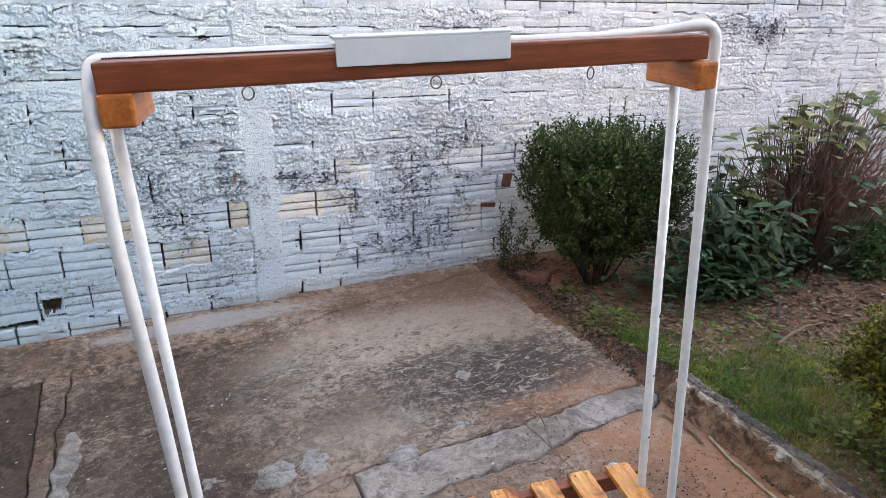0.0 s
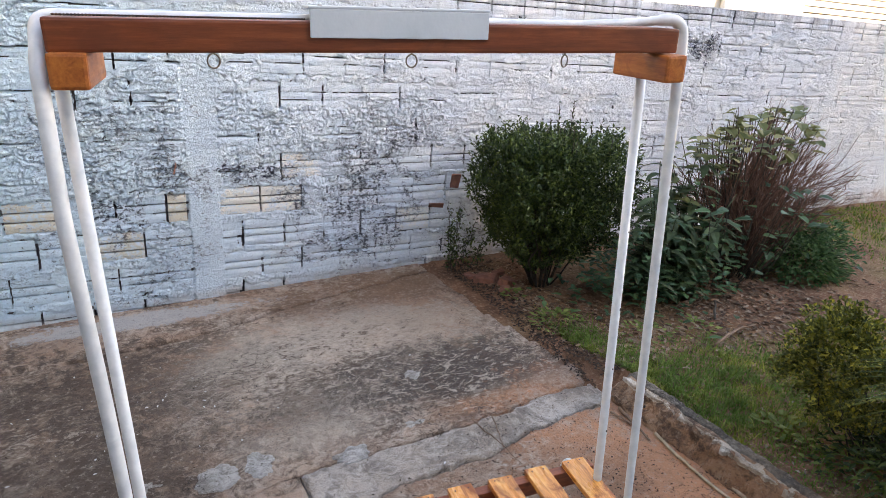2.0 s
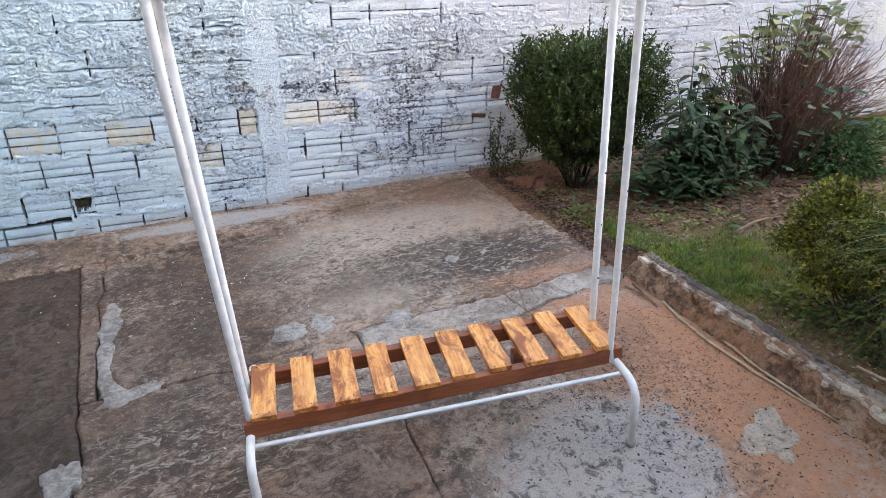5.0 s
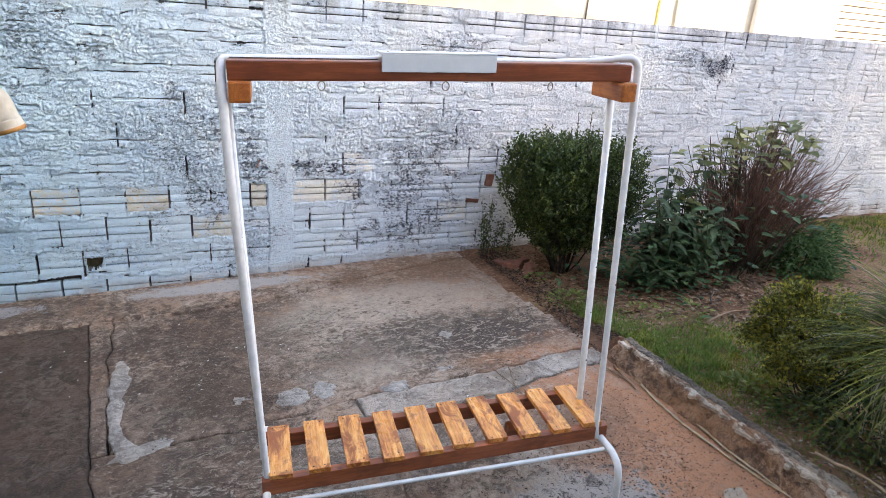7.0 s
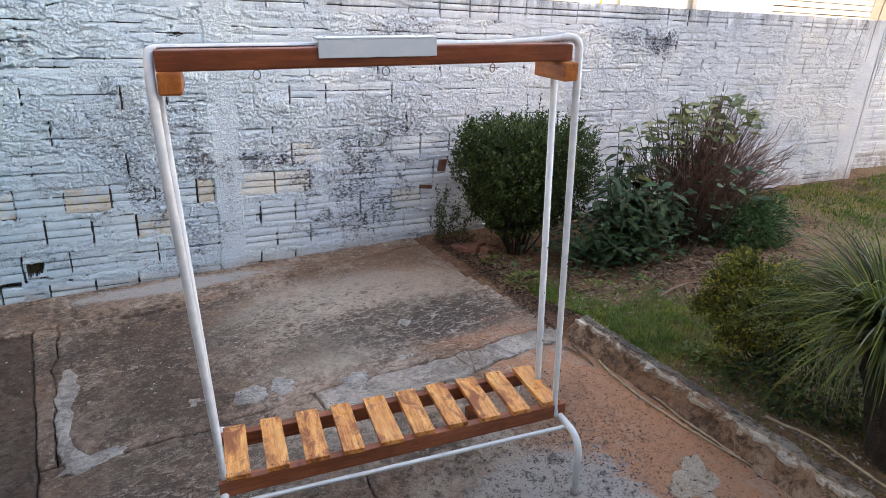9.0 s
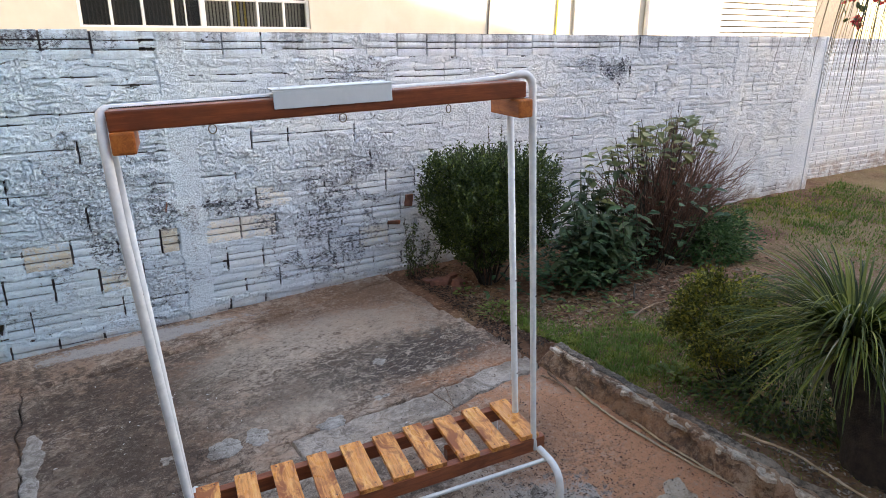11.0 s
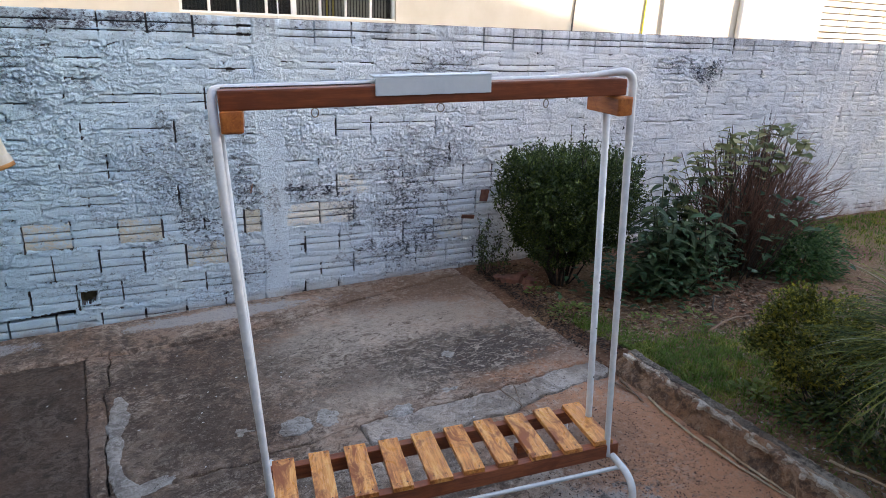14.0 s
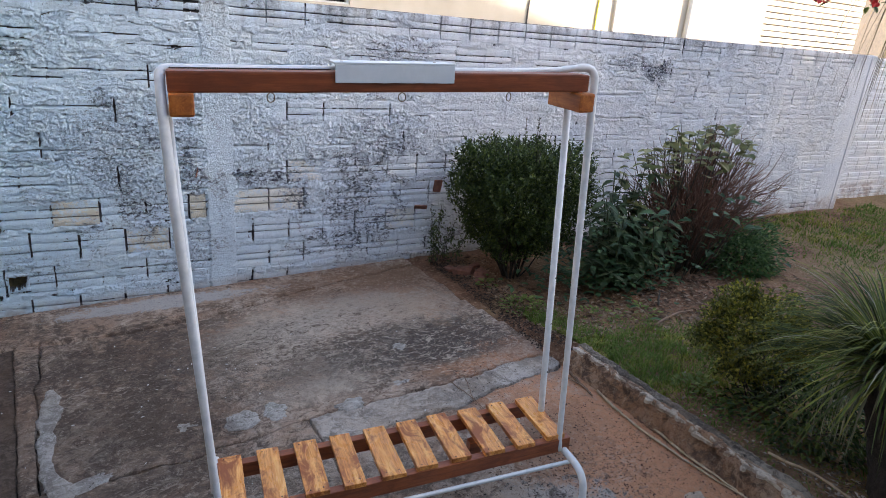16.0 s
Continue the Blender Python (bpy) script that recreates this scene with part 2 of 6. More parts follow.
    if features:
        for cx, cy, rx, ry in ((1.65, 3.12, 0.55, 0.28), (2.25, 2.72, 0.50, 0.28), (0.75, 1.75, 0.5, 0.3)):
            area = k.math("MAXIMUM", area, k.math("MULTIPLY", k.blob(p, cx, cy, rx, ry, wob), 0.75))
    col = k.mix(k.math("MULTIPLY", k.ramp(torn, (0.535, 0.0), (0.552, 1.0)), area), col, light)
    col = k.mix(k.math("MULTIPLY", k.ramp(torn, (0.440, 1.0), (0.456, 0.0)), k.math("MULTIPLY", area, 1.2, clamp=True)), col, tuple(c * 0.8 for c in dark))
    # hairline cracks
    hair = k.voronoi(k.add("ShaderNodeVectorMath", i0=p, i1=k.add("ShaderNodeTexNoise", Vector=p, Scale=5.0, Detail=5.0).outputs[1]).outputs[0], 2.3, "DISTANCE_TO_EDGE").outputs[0]
    hair = k.math("MULTIPLY", k.ramp(hair, (0.0, 1.0), (0.010, 0.0)), k.ramp(k.noise(p, 1.7, 3, 0.5), (0.53, 0.0), (0.60, 0.9)))
    col = k.mix(hair, col, (0.030, 0.026, 0.023))
    relief = k.math("ADD", k.math("ADD", k.math("MULTIPLY", fine, 0.9), k.math("MULTIPLY", rough, 1.2)), k.math("MULTIPLY", grit, 0.30))
    k.bump(k.math("ADD", k.math("SUBTRACT", relief, hair), k.math("MULTIPLY", torn, 1.6)), 0.95, 0.014)
    return k.done(col, k.ramp(mid, (0.35, 0.68), (0.7, 0.94)), spec=0.25)


def plain(name, a, b, rough=0.6, scale=20.0, metal=0.0, bump=0.2, depth=0.003, spec=None, vary=0.0):
    """Two tones mixed by noise, with a fine relief; vary shifts the tone from piece to piece."""
    k = Nodes(name)
    p = k.place()
    n = k.noise(p, scale, 5, 0.6, 0.3)
    col = k.mix(k.ramp(n, (0.35, 0.0), (0.65, 1.0)), a, b)
    if vary:
        col = k.mix(k.math("MULTIPLY", k.island(), vary), col, tuple(c * 0.35 for c in a))
    k.bump(k.noise(p, scale * 6, 4, 0.6), bump, depth)
    return k.done(col, rough, metal, spec)


def leaf(name, a, b, tip, rough=0.45, through_light=0.25, patchy=None):
    k = Nodes(name)
    r = k.island()
    col = k.ramp(r, (0.0, a), (0.6, b), (1.0, tip))
    col = k.mix(k.math("MULTIPLY", k.noise(k.place(), 30, 3, 0.6), 0.35), col, tuple(c * 0.5 for c in a))
    if patchy:
        col = k.mix(k.ramp(k.noise(k.position(), 3.2, 5, 0.65), (0.47, 0.9), (0.61, 0.0)), col, k.mix(r, patchy, tuple(c * 1.8 for c in patchy)))
    mat = k.done(col, rough, spec=0.35)
    if through_light:
        tr = k.add("ShaderNodeBsdfTranslucent", Color=col)
        mx = k.add("ShaderNodeMixShader", Fac=through_light)
        k.put(mx, "i1", k.bsdf.outputs[0])
        k.put(mx, "i2", tr.outputs[0])
        k.put(k.tree.nodes["Material Output"], "Surface", mx.outputs[0])
    return mat


LIMEWASH = wall_paint("limewash")
LIMEWASH_YELLOW = wall_paint("limewash_worn_to_pale_clay", (0.58, 0.54, 0.42))
LIMEWASH_CREAM = wall_paint("limewash_worn_to_cream", (0.80, 0.77, 0.68))
BEAM_WOOD = wood("stained_beam_wood", (0.12, 0.028, 0.010), (0.20, 0.050, 0.016), (0.27, 0.078, 0.026), 0.42, (1, 12, 12), knots=False, blotch=0.4)
BLOCK_WOOD = wood("stained_block_wood", (0.24, 0.062, 0.014), (0.43, 0.130, 0.026), (0.54, 0.19, 0.040), 0.40, (9, 1, 9))
RAIL_WOOD = wood("stained_rail_wood", (0.15, 0.038, 0.014), (0.26, 0.072, 0.024), (0.36, 0.11, 0.038), 0.36, (1, 12, 12))
SLAT_WOOD = wood("varnished_slat_wood", (0.27, 0.070, 0.015), (0.68, 0.275, 0.062), (0.84, 0.46, 0.145), 0.28, (10, 1, 10), blotch=0.95)
PIPE_PAINT = plain("white_pipe_enamel", (0.60, 0.63, 0.63), (0.74, 0.755, 0.75), 0.36, 26.0, bump=0.12, depth=0.002)
PLAQUE_PAINT = plain("pale_grey_board_paint", (0.56, 0.63, 0.66), (0.64, 0.70, 0.73), 0.5, 9.0, bump=0.3)
STEEL = plain("dull_steel", (0.30, 0.28, 0.24), (0.20, 0.17, 0.13), 0.38, 40.0, metal=0.9)
CHIP = plain("chipped_dark_metal", (0.03, 0.028, 0.026), (0.09, 0.05, 0.03), 0.6, 60.0)
CONCRETE = concrete("yard_concrete", (0.375, 0.272, 0.206), (0.60, 0.51, 0.42), (0.155, 0.108, 0.080), (0.43, 0.245, 0.152))
CONCRETE_DARK = concrete("darker_concrete", (0.104, 0.074, 0.056), (0.175, 0.138, 0.110), (0.058, 0.041, 0.031), (0.135, 0.085, 0.057), features=False)
CONCRETE_PALE = concrete("paler_concrete", (0.50, 0.435, 0.375), (0.66, 0.60, 0.54), (0.26, 0.220, 0.185), (0.46, 0.36, 0.275), features=False)
CEMENT = concrete("smeared_cement", (0.45, 0.43, 0.40), (0.62, 0.605, 0.58), (0.25, 0.23, 0.205), (0.38, 0.33, 0.28), features=False)
KERB_STONE = concrete("kerb_concrete", (0.44, 0.26, 0.155), (0.60, 0.46, 0.34), (0.14, 0.088, 0.060), (0.41, 0.205, 0.105), features=False)
HOUSE_PAINT = plain("cream_house_paint", (0.64, 0.58, 0.46), (0.70, 0.64, 0.53), 0.8, 3.0, bump=0.15)
FRAME_PAINT = plain("white_window_enamel", (0.78, 0.76, 0.70), (0.82, 0.80, 0.75), 0.45, 10.0)
CAP_GREY = plain("worn_grey_plastic", (0.25, 0.25, 0.25), (0.35, 0.34, 0.33), 0.6)
FLAKE = concrete("flaking_render", (0.70, 0.60, 0.48), (0.82, 0.75, 0.65), (0.34, 0.25, 0.175), (0.54, 0.38, 0.25), features=False)
# bare mortar, its colour darkened further to carry the joints' shade
SHADED_JOINT = concrete("unpainted_mortar_shade", (0.095, 0.098, 0.112), (0.16, 0.165, 0.18), (0.045, 0.046, 0.054), (0.10, 0.088, 0.082), features=False)
LICHEN = concrete("lichen_crust", (0.19, 0.155, 0.120), (0.46, 0.39, 0.31), (0.085, 0.068, 0.053), (0.22, 0.155, 0.11), features=False)
CRACK_EARTH = plain("earth_in_cracks", (0.035, 0.03, 0.026), (0.06, 0.045, 0.035), 0.95, 12.0)


def soil_material():
    k = Nodes("red_earth")
    p = k.position()
    big, mid, fine = k.noise(p, 0.9, 5, 0.6), k.noise(p, 5.0, 6, 0.65, 0.4), k.noise(p, 45.0, 6, 0.7)
    col = k.mix(k.ramp(mid, (0.35, 0.0), (0.65, 1.0)), (0.10, 0.052, 0.031), (0.235, 0.125, 0.075))
    col = k.mix(k.ramp(big, (0.45, 0.0), (0.65, 0.8)), col, (0.25, 0.185, 0.085))
    col = k.mix(k.ramp(fine, (0.52, 0.0), (0.70, 0.75)), col, (0.44, 0.30, 0.20))
    col = k.mix(k.ramp(fine, (0.28, 0.9), (0.40, 0.0)), col, (0.035, 0.026, 0.020))
    k.bump(k.math("ADD", fine, mid), 0.8, 0.02)
    return k.done(col, 0.95, spec=0.15)


SOIL = soil_material()
BARK_DARK = plain("dark_bark", (0.030, 0.022, 0.017), (0.065, 0.048, 0.036), 0.9, 40.0, bump=0.6)
PALM_BARK = plain("palm_bark", (0.022, 0.017, 0.014), (0.055, 0.040, 0.032), 0.95, 22.0, bump=0.9, depth=0.012)
GREEN_STEM = plain("green_stem", (0.05, 0.07, 0.03), (0.08, 0.09, 0.04), 0.7)
TWIG_RED = plain("reddish_twig", (0.17, 0.076, 0.050), (0.28, 0.15, 0.10), 0.85, 30.0, vary=0.7)
TWIG_DARK = plain("grey_twig", (0.06, 0.05, 0.04), (0.10, 0.08, 0.06), 0.9, 30.0)
BUSH_LEAF = leaf("bush_leaf", (0.024, 0.043, 0.012), (0.055, 0.092, 0.021), (0.17, 0.225, 0.045), 0.5)
BUSH_LEAF_COOL = leaf("cool_green_leaf", (0.030, 0.070, 0.032), (0.052, 0.115, 0.048), (0.10, 0.18, 0.065), 0.5)
FRESH_LEAF = leaf("fresh_green_leaf", (0.045, 0.105, 0.035), (0.085, 0.175, 0.055), (0.16, 0.27, 0.085), 0.55)
BROAD_LEAF = leaf("broad_dark_leaf", (0.044, 0.074, 0.034), (0.078, 0.120, 0.055), (0.15, 0.20, 0.095), 0.55)
PALE_LEAF = leaf("olive_leaf", (0.10, 0.12, 0.035), (0.21, 0.22, 0.08), (0.46, 0.42, 0.20), 0.5)
YELLOW_LEAF = leaf("yellow_green_leaf", (0.050, 0.060, 0.008), (0.14, 0.148, 0.016), (0.42, 0.37, 0.045), 0.6)
PALM_LEAF = leaf("palm_leaf", (0.030, 0.050, 0.007), (0.085, 0.115, 0.014), (0.30, 0.31, 0.06), 0.65)
PALM_DRY = leaf("withered_leaf", (0.16, 0.17, 0.10), (0.28, 0.28, 0.18), (0.42, 0.40, 0.28), 0.6)
BLADE_LEAF = leaf("hanging_blade", (0.030, 0.030, 0.014), (0.10, 0.085, 0.032), (0.40, 0.27, 0.07), 0.6, 0.2)
WEED_LEAF = leaf("weed_leaf", (0.085, 0.125, 0.026), (0.16, 0.205, 0.045), (0.30, 0.33, 0.10), 0.7)
GRASS = leaf("grass_blade", (0.12, 0.155, 0.014), (0.26, 0.285, 0.028), (0.52, 0.43, 0.12), 0.7, 0.38, (0.060, 0.11, 0.016))
RED_PETAL = leaf("red_petal", (0.45, 0.02, 0.02), (0.60, 0.04, 0.04), (0.75, 0.10, 0.10), 0.5)
DRY_LEAF = leaf("fallen_leaf", (0.075, 0.042, 0.026), (0.20, 0.125, 0.078), (0.38, 0.28, 0.20), 0.85, 0.0)
DRY_LEAF_PALE = leaf("fallen_pale_leaf", (0.07, 0.045, 0.03), (0.20, 0.15, 0.11), (0.45, 0.40, 0.34), 0.85, 0.0)
CRUMB = leaf("leaf_crumb", (0.022, 0.014, 0.010), (0.050, 0.030, 0.020), (0.13, 0.08, 0.05), 0.9, 0.0)
WHITE_FLAKE = leaf("white_flake", (0.6, 0.6, 0.58), (0.75, 0.75, 0.73), (0.8, 0.8, 0.78), 0.8, 0.0)
DRY_STRAW = plain("dry_straw", (0.32, 0.23, 0.14), (0.46, 0.36, 0.24), 0.8, 25.0, bump=0.4)
DRY_BROWN = plain("dry_brown_stalk", (0.16, 0.09, 0.055), (0.26, 0.17, 0.11), 0.85, 25.0, bump=0.4)
RED_CLAY = plain("red_clay", (0.13, 0.055, 0.038), (0.24, 0.10, 0.064), 0.9, 30.0, bump=0.7)
HOLLOW_CLAY = plain("clay_with_hollow_shade", (0.045, 0.040, 0.020), (0.11, 0.095, 0.05), 0.95, 40.0, bump=0.7)
ROOM_DARK = plain("room_shade_dark", (0.05, 0.045, 0.04), (0.07, 0.06, 0.05), 0.9)
BLIND_YELLOW = plain("yellow_blind", (0.30, 0.22, 0.03), (0.36, 0.27, 0.05), 0.7)
BLIND_GREY = plain("grey_blind", (0.28, 0.26, 0.21), (0.34, 0.31, 0.26), 0.7)
BLIND_DARK = plain("dark_blind", (0.07, 0.06, 0.05), (0.11, 0.09, 0.07), 0.7)
DOWNPIPE = plain("grey_downpipe", (0.62, 0.61, 0.58), (0.68, 0.66, 0.63), 0.5)
CABLE_YELLOW = plain("yellow_cable", (0.75, 0.68, 0.05), (0.80, 0.74, 0.10), 0.5)
CABLE_DARK = plain("dark_cable", (0.10, 0.09, 0.08), (0.14, 0.12, 0.10), 0.6)
PVC_GREEN = plain("greenish_plastic", (0.32, 0.45, 0.32), (0.42, 0.54, 0.40), 0.5, 8.0)
PVC_WHITE = plain("yellowed_plastic", (0.36, 0.33, 0.26), (0.48, 0.45, 0.37), 0.5, 14.0)
RIM_ORANGE = plain("orange_stain", (0.38, 0.17, 0.05), (0.50, 0.27, 0.09), 0.7, 18.0)


def glass():
    k = Nodes("window_glass")
    k.put(k.bsdf, "Transmission Weight", 1.0)
    k.put(k.bsdf, "IOR", 1.45)
    return k.done((0.82, 0.85, 0.84), 0.02)


PANE_GLASS = glass()
SIDE_HIGH, ROOF_EDGE = 6.5, -2.3
GREY_RENDER = plain("bare_grey_render", (0.26, 0.255, 0.25), (0.34, 0.33, 0.32), 0.9, 4.0, bump=0.4)


# ---- building helpers ----
def link(name, bm, mats, parent=None, smooth=False):
    me = bpy.data.meshes.new(name)
    bm.to_mesh(me)
    bm.free()
    for m in mats if isinstance(mats, (list, tuple)) else [mats]:
        me.materials.append(m)
    if smooth:
        for f in me.polygons:
            f.use_smooth = True
    ob = new(name, me)
    if parent:
        ob.parent = parent
    return ob


def part(name, bm, material, parent, label="", smooth=False):
    ob = link(name, bm, material, parent, smooth)
    if label:
        ob["label"] = label
    return ob


def thing(name, m, label, category, group="", kind=""):
    ob = new(name)
    ob.matrix_world = m
    return tagged(ob, label, category, group, kind)


def box(bm, x0, y0, z0, x1, y1, z1, bevel=0.0, wob=0.0):
    """A box with bevelled and, if wanted, slightly uneven corners."""
    made = bmesh.ops.create_cube(bm, size=1.0)["verts"]
    for q in made:
        q.co = Vector(((x0 + x1) / 2 + q.co.x * (x1 - x0), (y0 + y1) / 2 + q.co.y * (y1 - y0), (z0 + z1) / 2 + q.co.z * (z1 - z0)))
        if wob:
            q.co += Vector([random.uniform(-wob, wob) for _ in range(3)])
    if bevel:
        edges = {e for q in made for e in q.link_edges}
        bmesh.ops.bevel(bm, geom=list(edges), offset=bevel, segments=2, profile=0.6, affect="EDGES")
    return bm


def tube(bm, points, radius, sides=12, caps=True, radii=None):
    """A round bar along a line of points, mitred at the bends."""
    pts = [Vector(q) for q in points]
    rings, normal = [], None
    for i, q in enumerate(pts):
        d = (pts[min(i + 1, len(pts) - 1)] - pts[max(i - 1, 0)]).normalized()
        if normal is None:
            normal = d.orthogonal().normalized()
        normal = (normal - d * normal.dot(d)).normalized()
        side = d.cross(normal)
        r = radii[i] if radii else radius
        rings.append([bm.verts.new(q + (normal * math.cos(2 * math.pi * k / sides) + side * math.sin(2 * math.pi * k / sides)) * r) for k in range(sides)])
    for a, b in zip(rings, rings[1:]):
        for k in range(sides):
            bm.faces.new((a[k], a[(k + 1) % sides], b[(k + 1) % sides], b[k]))
    if caps:
        bm.faces.new(rings[0][::-1])
        bm.faces.new(rings[-1])
    return bm


def rounded(points, radius, steps=6):
    """The line through the points with its corners turned into arcs."""
    pts = [Vector(q) for q in points]
    out = [pts[0]]
    for a, b, c in zip(pts, pts[1:], pts[2:]):
        r = min(radius, (a - b).length * 0.49, (c - b).length * 0.49)
        p, q = b + (a - b).normalized() * r, b + (c - b).normalized() * r
        for i in range(steps + 1):
            s = i / steps
            out.append(p * (1 - s) ** 2 + b * 2 * s * (1 - s) + q * s * s)
    return out + [pts[-1]]


def sheet(bm, x0, y0, x1, y1, nx, ny, height, keep=None):
    """A grid over the ground whose height is given by a function."""
    vs = [[bm.verts.new((x0 + (x1 - x0) * i / nx, y0 + (y1 - y0) * j / ny, 0)) for j in range(ny + 1)] for i in range(nx + 1)]
    for row in vs:
        for q in row:
            q.co.z = height(q.co.x, q.co.y)
    for i in range(nx):
        for j in range(ny):
            if keep is None or keep((vs[i][j].co + vs[i + 1][j + 1].co) / 2):
                bm.faces.new((vs[i][j], vs[i + 1][j], vs[i + 1][j + 1], vs[i][j + 1]))
    return bm


def fbm(x, y, z=0.0, octaves=4):
    return noise.fractal(Vector((x, y, z)), 1.0, 2.0, octaves)


SLOPE = 0.04                    # the yard rises gently along the wall


def yard(x, y):
    return SLOPE * x


# ---- the boundary wall ----
FACE, TOP = 4.085, 1.987
COURSES = 10
WALL_FROM, WALL_TO = -1.75, 8.42
PILLAR = (1.175, 1.345)
# the two bays of the wall: brick length, height of the first course's middle, course pitch, brick height, half the groove distance, and each course's joint
BAYS = [(0.262, 1.905, 0.2095, 0.168, 0.0262, (0.565, 0.70, 0.60, 0.664, 0.52, 0.388, 0.53, 0.40, 0.51, 0.63)),
        (0.2530, 1.900, 0.2058, 0.163, 0.0228, (1.579, 1.730, 1.60, 1.713, 1.835, 1.457, 1.580, 1.722, 1.580, 1.458))]
PALE_BRICKS = [(-0.14, 0.648), (0.405, 0.648), (0.785, 0.4385), (1.115, 0.648)]
CREAM_BRICKS = [(1.83, 0.871), (1.52, 0.665), (1.70, 0.665), (2.60, 0.459)]
BROKEN_BRICKS = [(0.115, 0.229)]


def lattice(x, y, seed):
    """Smooth value noise on a lattice for whole arrays, from -1 to 1."""
    xi, yi = np.floor(x), np.floor(y)
    fx, fy = x - xi, y - yi
    fx, fy = fx * fx * fx * (fx * (fx * 6 - 15) + 10), fy * fy * fy * (fy * (fy * 6 - 15) + 10)
    xi, yi = xi.astype(np.int64), yi.astype(np.int64)

    def corner(i, j):
        h = (i * 374761393 + j * 668265263 + seed * 974634721) & 0xFFFFFFFF
        h = ((h ^ (h >> 13)) * 1274126177) & 0xFFFFFFFF
        h = ((h ^ (h >> 16)) * 2246822519) & 0xFFFFFFFF
        return ((h ^ (h >> 15)) & 0xFFFF) / 32767.5 - 1.0
    low = corner(xi, yi) * (1 - fx) + corner(xi + 1, yi) * fx
    high = corner(xi, yi + 1) * (1 - fx) + corner(xi + 1, yi + 1) * fx
    return low * (1 - fy) + high * fy


def layers(x, y, seed, octaves=3, gain=0.55, billow=False):
    total, weight, amount = 0.0, 0.0, 1.0
    for k in range(octaves):
        n = lattice(x * 2.03 ** k + 11.3 * k, y * 2.03 ** k - 7.1 * k, seed + 17 * k)
        total = total + amount * (np.abs(n) * 2 - 0.8 if billow else n)
        weight += amount
        amount *= gain
    return total / weight


def ramp01(v, a, b):
    t = np.clip((v - a) / (b - a), 0.0, 1.0)
    return t * t * (3 - 2 * t)


def mortar_relief(x, z):
    """How far the thrown mortar stands out from the bricks' faces (below 0: the bricks show)."""
    left = x < (PILLAR[0] + PILLAR[1]) / 2

    def pick(i):
        return np.where(left, BAYS[0][i], BAYS[1][i])
    row = np.clip(np.round((pick(1) - z) / pick(2)), 0, COURSES - 1).astype(int)
    dz = z - (pick(1) - pick(2) * row)
    start = np.where(left, np.array(BAYS[0][5])[row], np.array(BAYS[1][5])[row])
    wide = pick(0)
    cell = np.floor((x - start) / wide)
    near = np.round((x - start) / wide)
    dx = np.abs(x + 0.0075 * layers(x * 6, z * 26, 75, 3) - start - near * wide)
    dz = dz + 0.0040 * layers(x * 11, z * 3, 77, 3)
    warp = layers(x * 9, z * 9, 3)
    # thrown crumbs: coarse lumps with sharp creases, and grit on them
    lump = layers(x * 30 + 1.3 * warp, z * 66 + 1.3 * warp, 5, 3, 0.75, True)
    curl = layers(x * 85 + 20 * z, z * 120, 8, 2, 0.7)
    coarse = 0.0 * x                                              # where the mortar was thrown coarsest
    for cx, cz, rx, rz in ((2.25, 0.58, 0.45, 0.36), (2.42, 1.08, 0.34, 0.24), (0.80, 0.98, 0.34, 0.26), (1.04, 0.66, 0.12, 0.5), (-0.2, 1.60, 0.40, 0.30), (2.9, 0.25, 0.4, 0.2), (5.0, 1.72, 0.3, 0.15)):
        coarse = np.maximum(coarse, np.exp(-((x - cx) / rx) ** 2 - ((z - cz) / rz) ** 2))
    far = ramp01(x, 3.0, 4.2)
    crumb = (0.0074 * lump + 0.0030 * curl) * (0.80 + 0.70 * coarse - 0.20 * far)
    # how thick the mortar was thrown: by patches, brick by brick, less low down and along the top
    patch = 0.62 * layers(x * 2.3, z * 3.6, 21, 2) + 0.55 * layers(x * 8.0, z * 15.0, 23, 3) + 0.34 * lattice(cell * 1.0 + 0.5, row * 1.0 + 0.5, 29)
    bare = -0.04 - 0.22 * coarse + 0.31 * ramp01(1.15 - z, 0.0, 0.55) + 0.50 * ramp01(z, 1.80, 1.86) - 0.12 * far * (z < 1.8) + 0.14 * ramp01(x, 1.4, 1.6) * (1 - far) * (z < 0.8)
    for spots, much in ((PALE_BRICKS, 0.75), (CREAM_BRICKS, 0.6), (BROKEN_BRICKS, 0.7)):
        for cx, cz in spots:
            bare = bare + much * ramp01(np.maximum(np.abs(x - cx) / 0.135, np.abs(z - cz) / 0.085), 1.15, 0.8)
    cover = np.minimum(0.0085, (patch - bare) * 0.020)
    s = cover + crumb * ramp01(patch - bare, -0.55, 0.15)
    # grooves of the bricks that the mortar did not fill
    groove = np.abs(np.abs(dz) - pick(4))
    shows = layers(x * 5.5, z * 4.0 + 3.0 * (dz > 0), 31, 2) + 0.25 * layers(x * 40, z * 40, 33, 1)
    cut = ramp01(groove, 0.0072, 0.0042) * ramp01(shows, 0.02 - 0.38 * bare - 0.10 * far, 0.14 - 0.38 * bare - 0.10 * far)
    s = s - 0.028 * cut
    # bed joints: mortar squeezed out, lumpy, lapping over the bricks' edges
    edge = np.abs(dz) - pick(3) / 2 + 0.034 * layers(x * 9, z * 14 + row * 5.0, 41, 4, 0.65) + 0.004
    bed = ramp01(edge, -0.008, 0.008)
    squeezed = 0.0045 * layers(x * 6.0, z * 8.0, 43, 2) + 0.0015 + crumb * (0.95 - 0.25 * far)
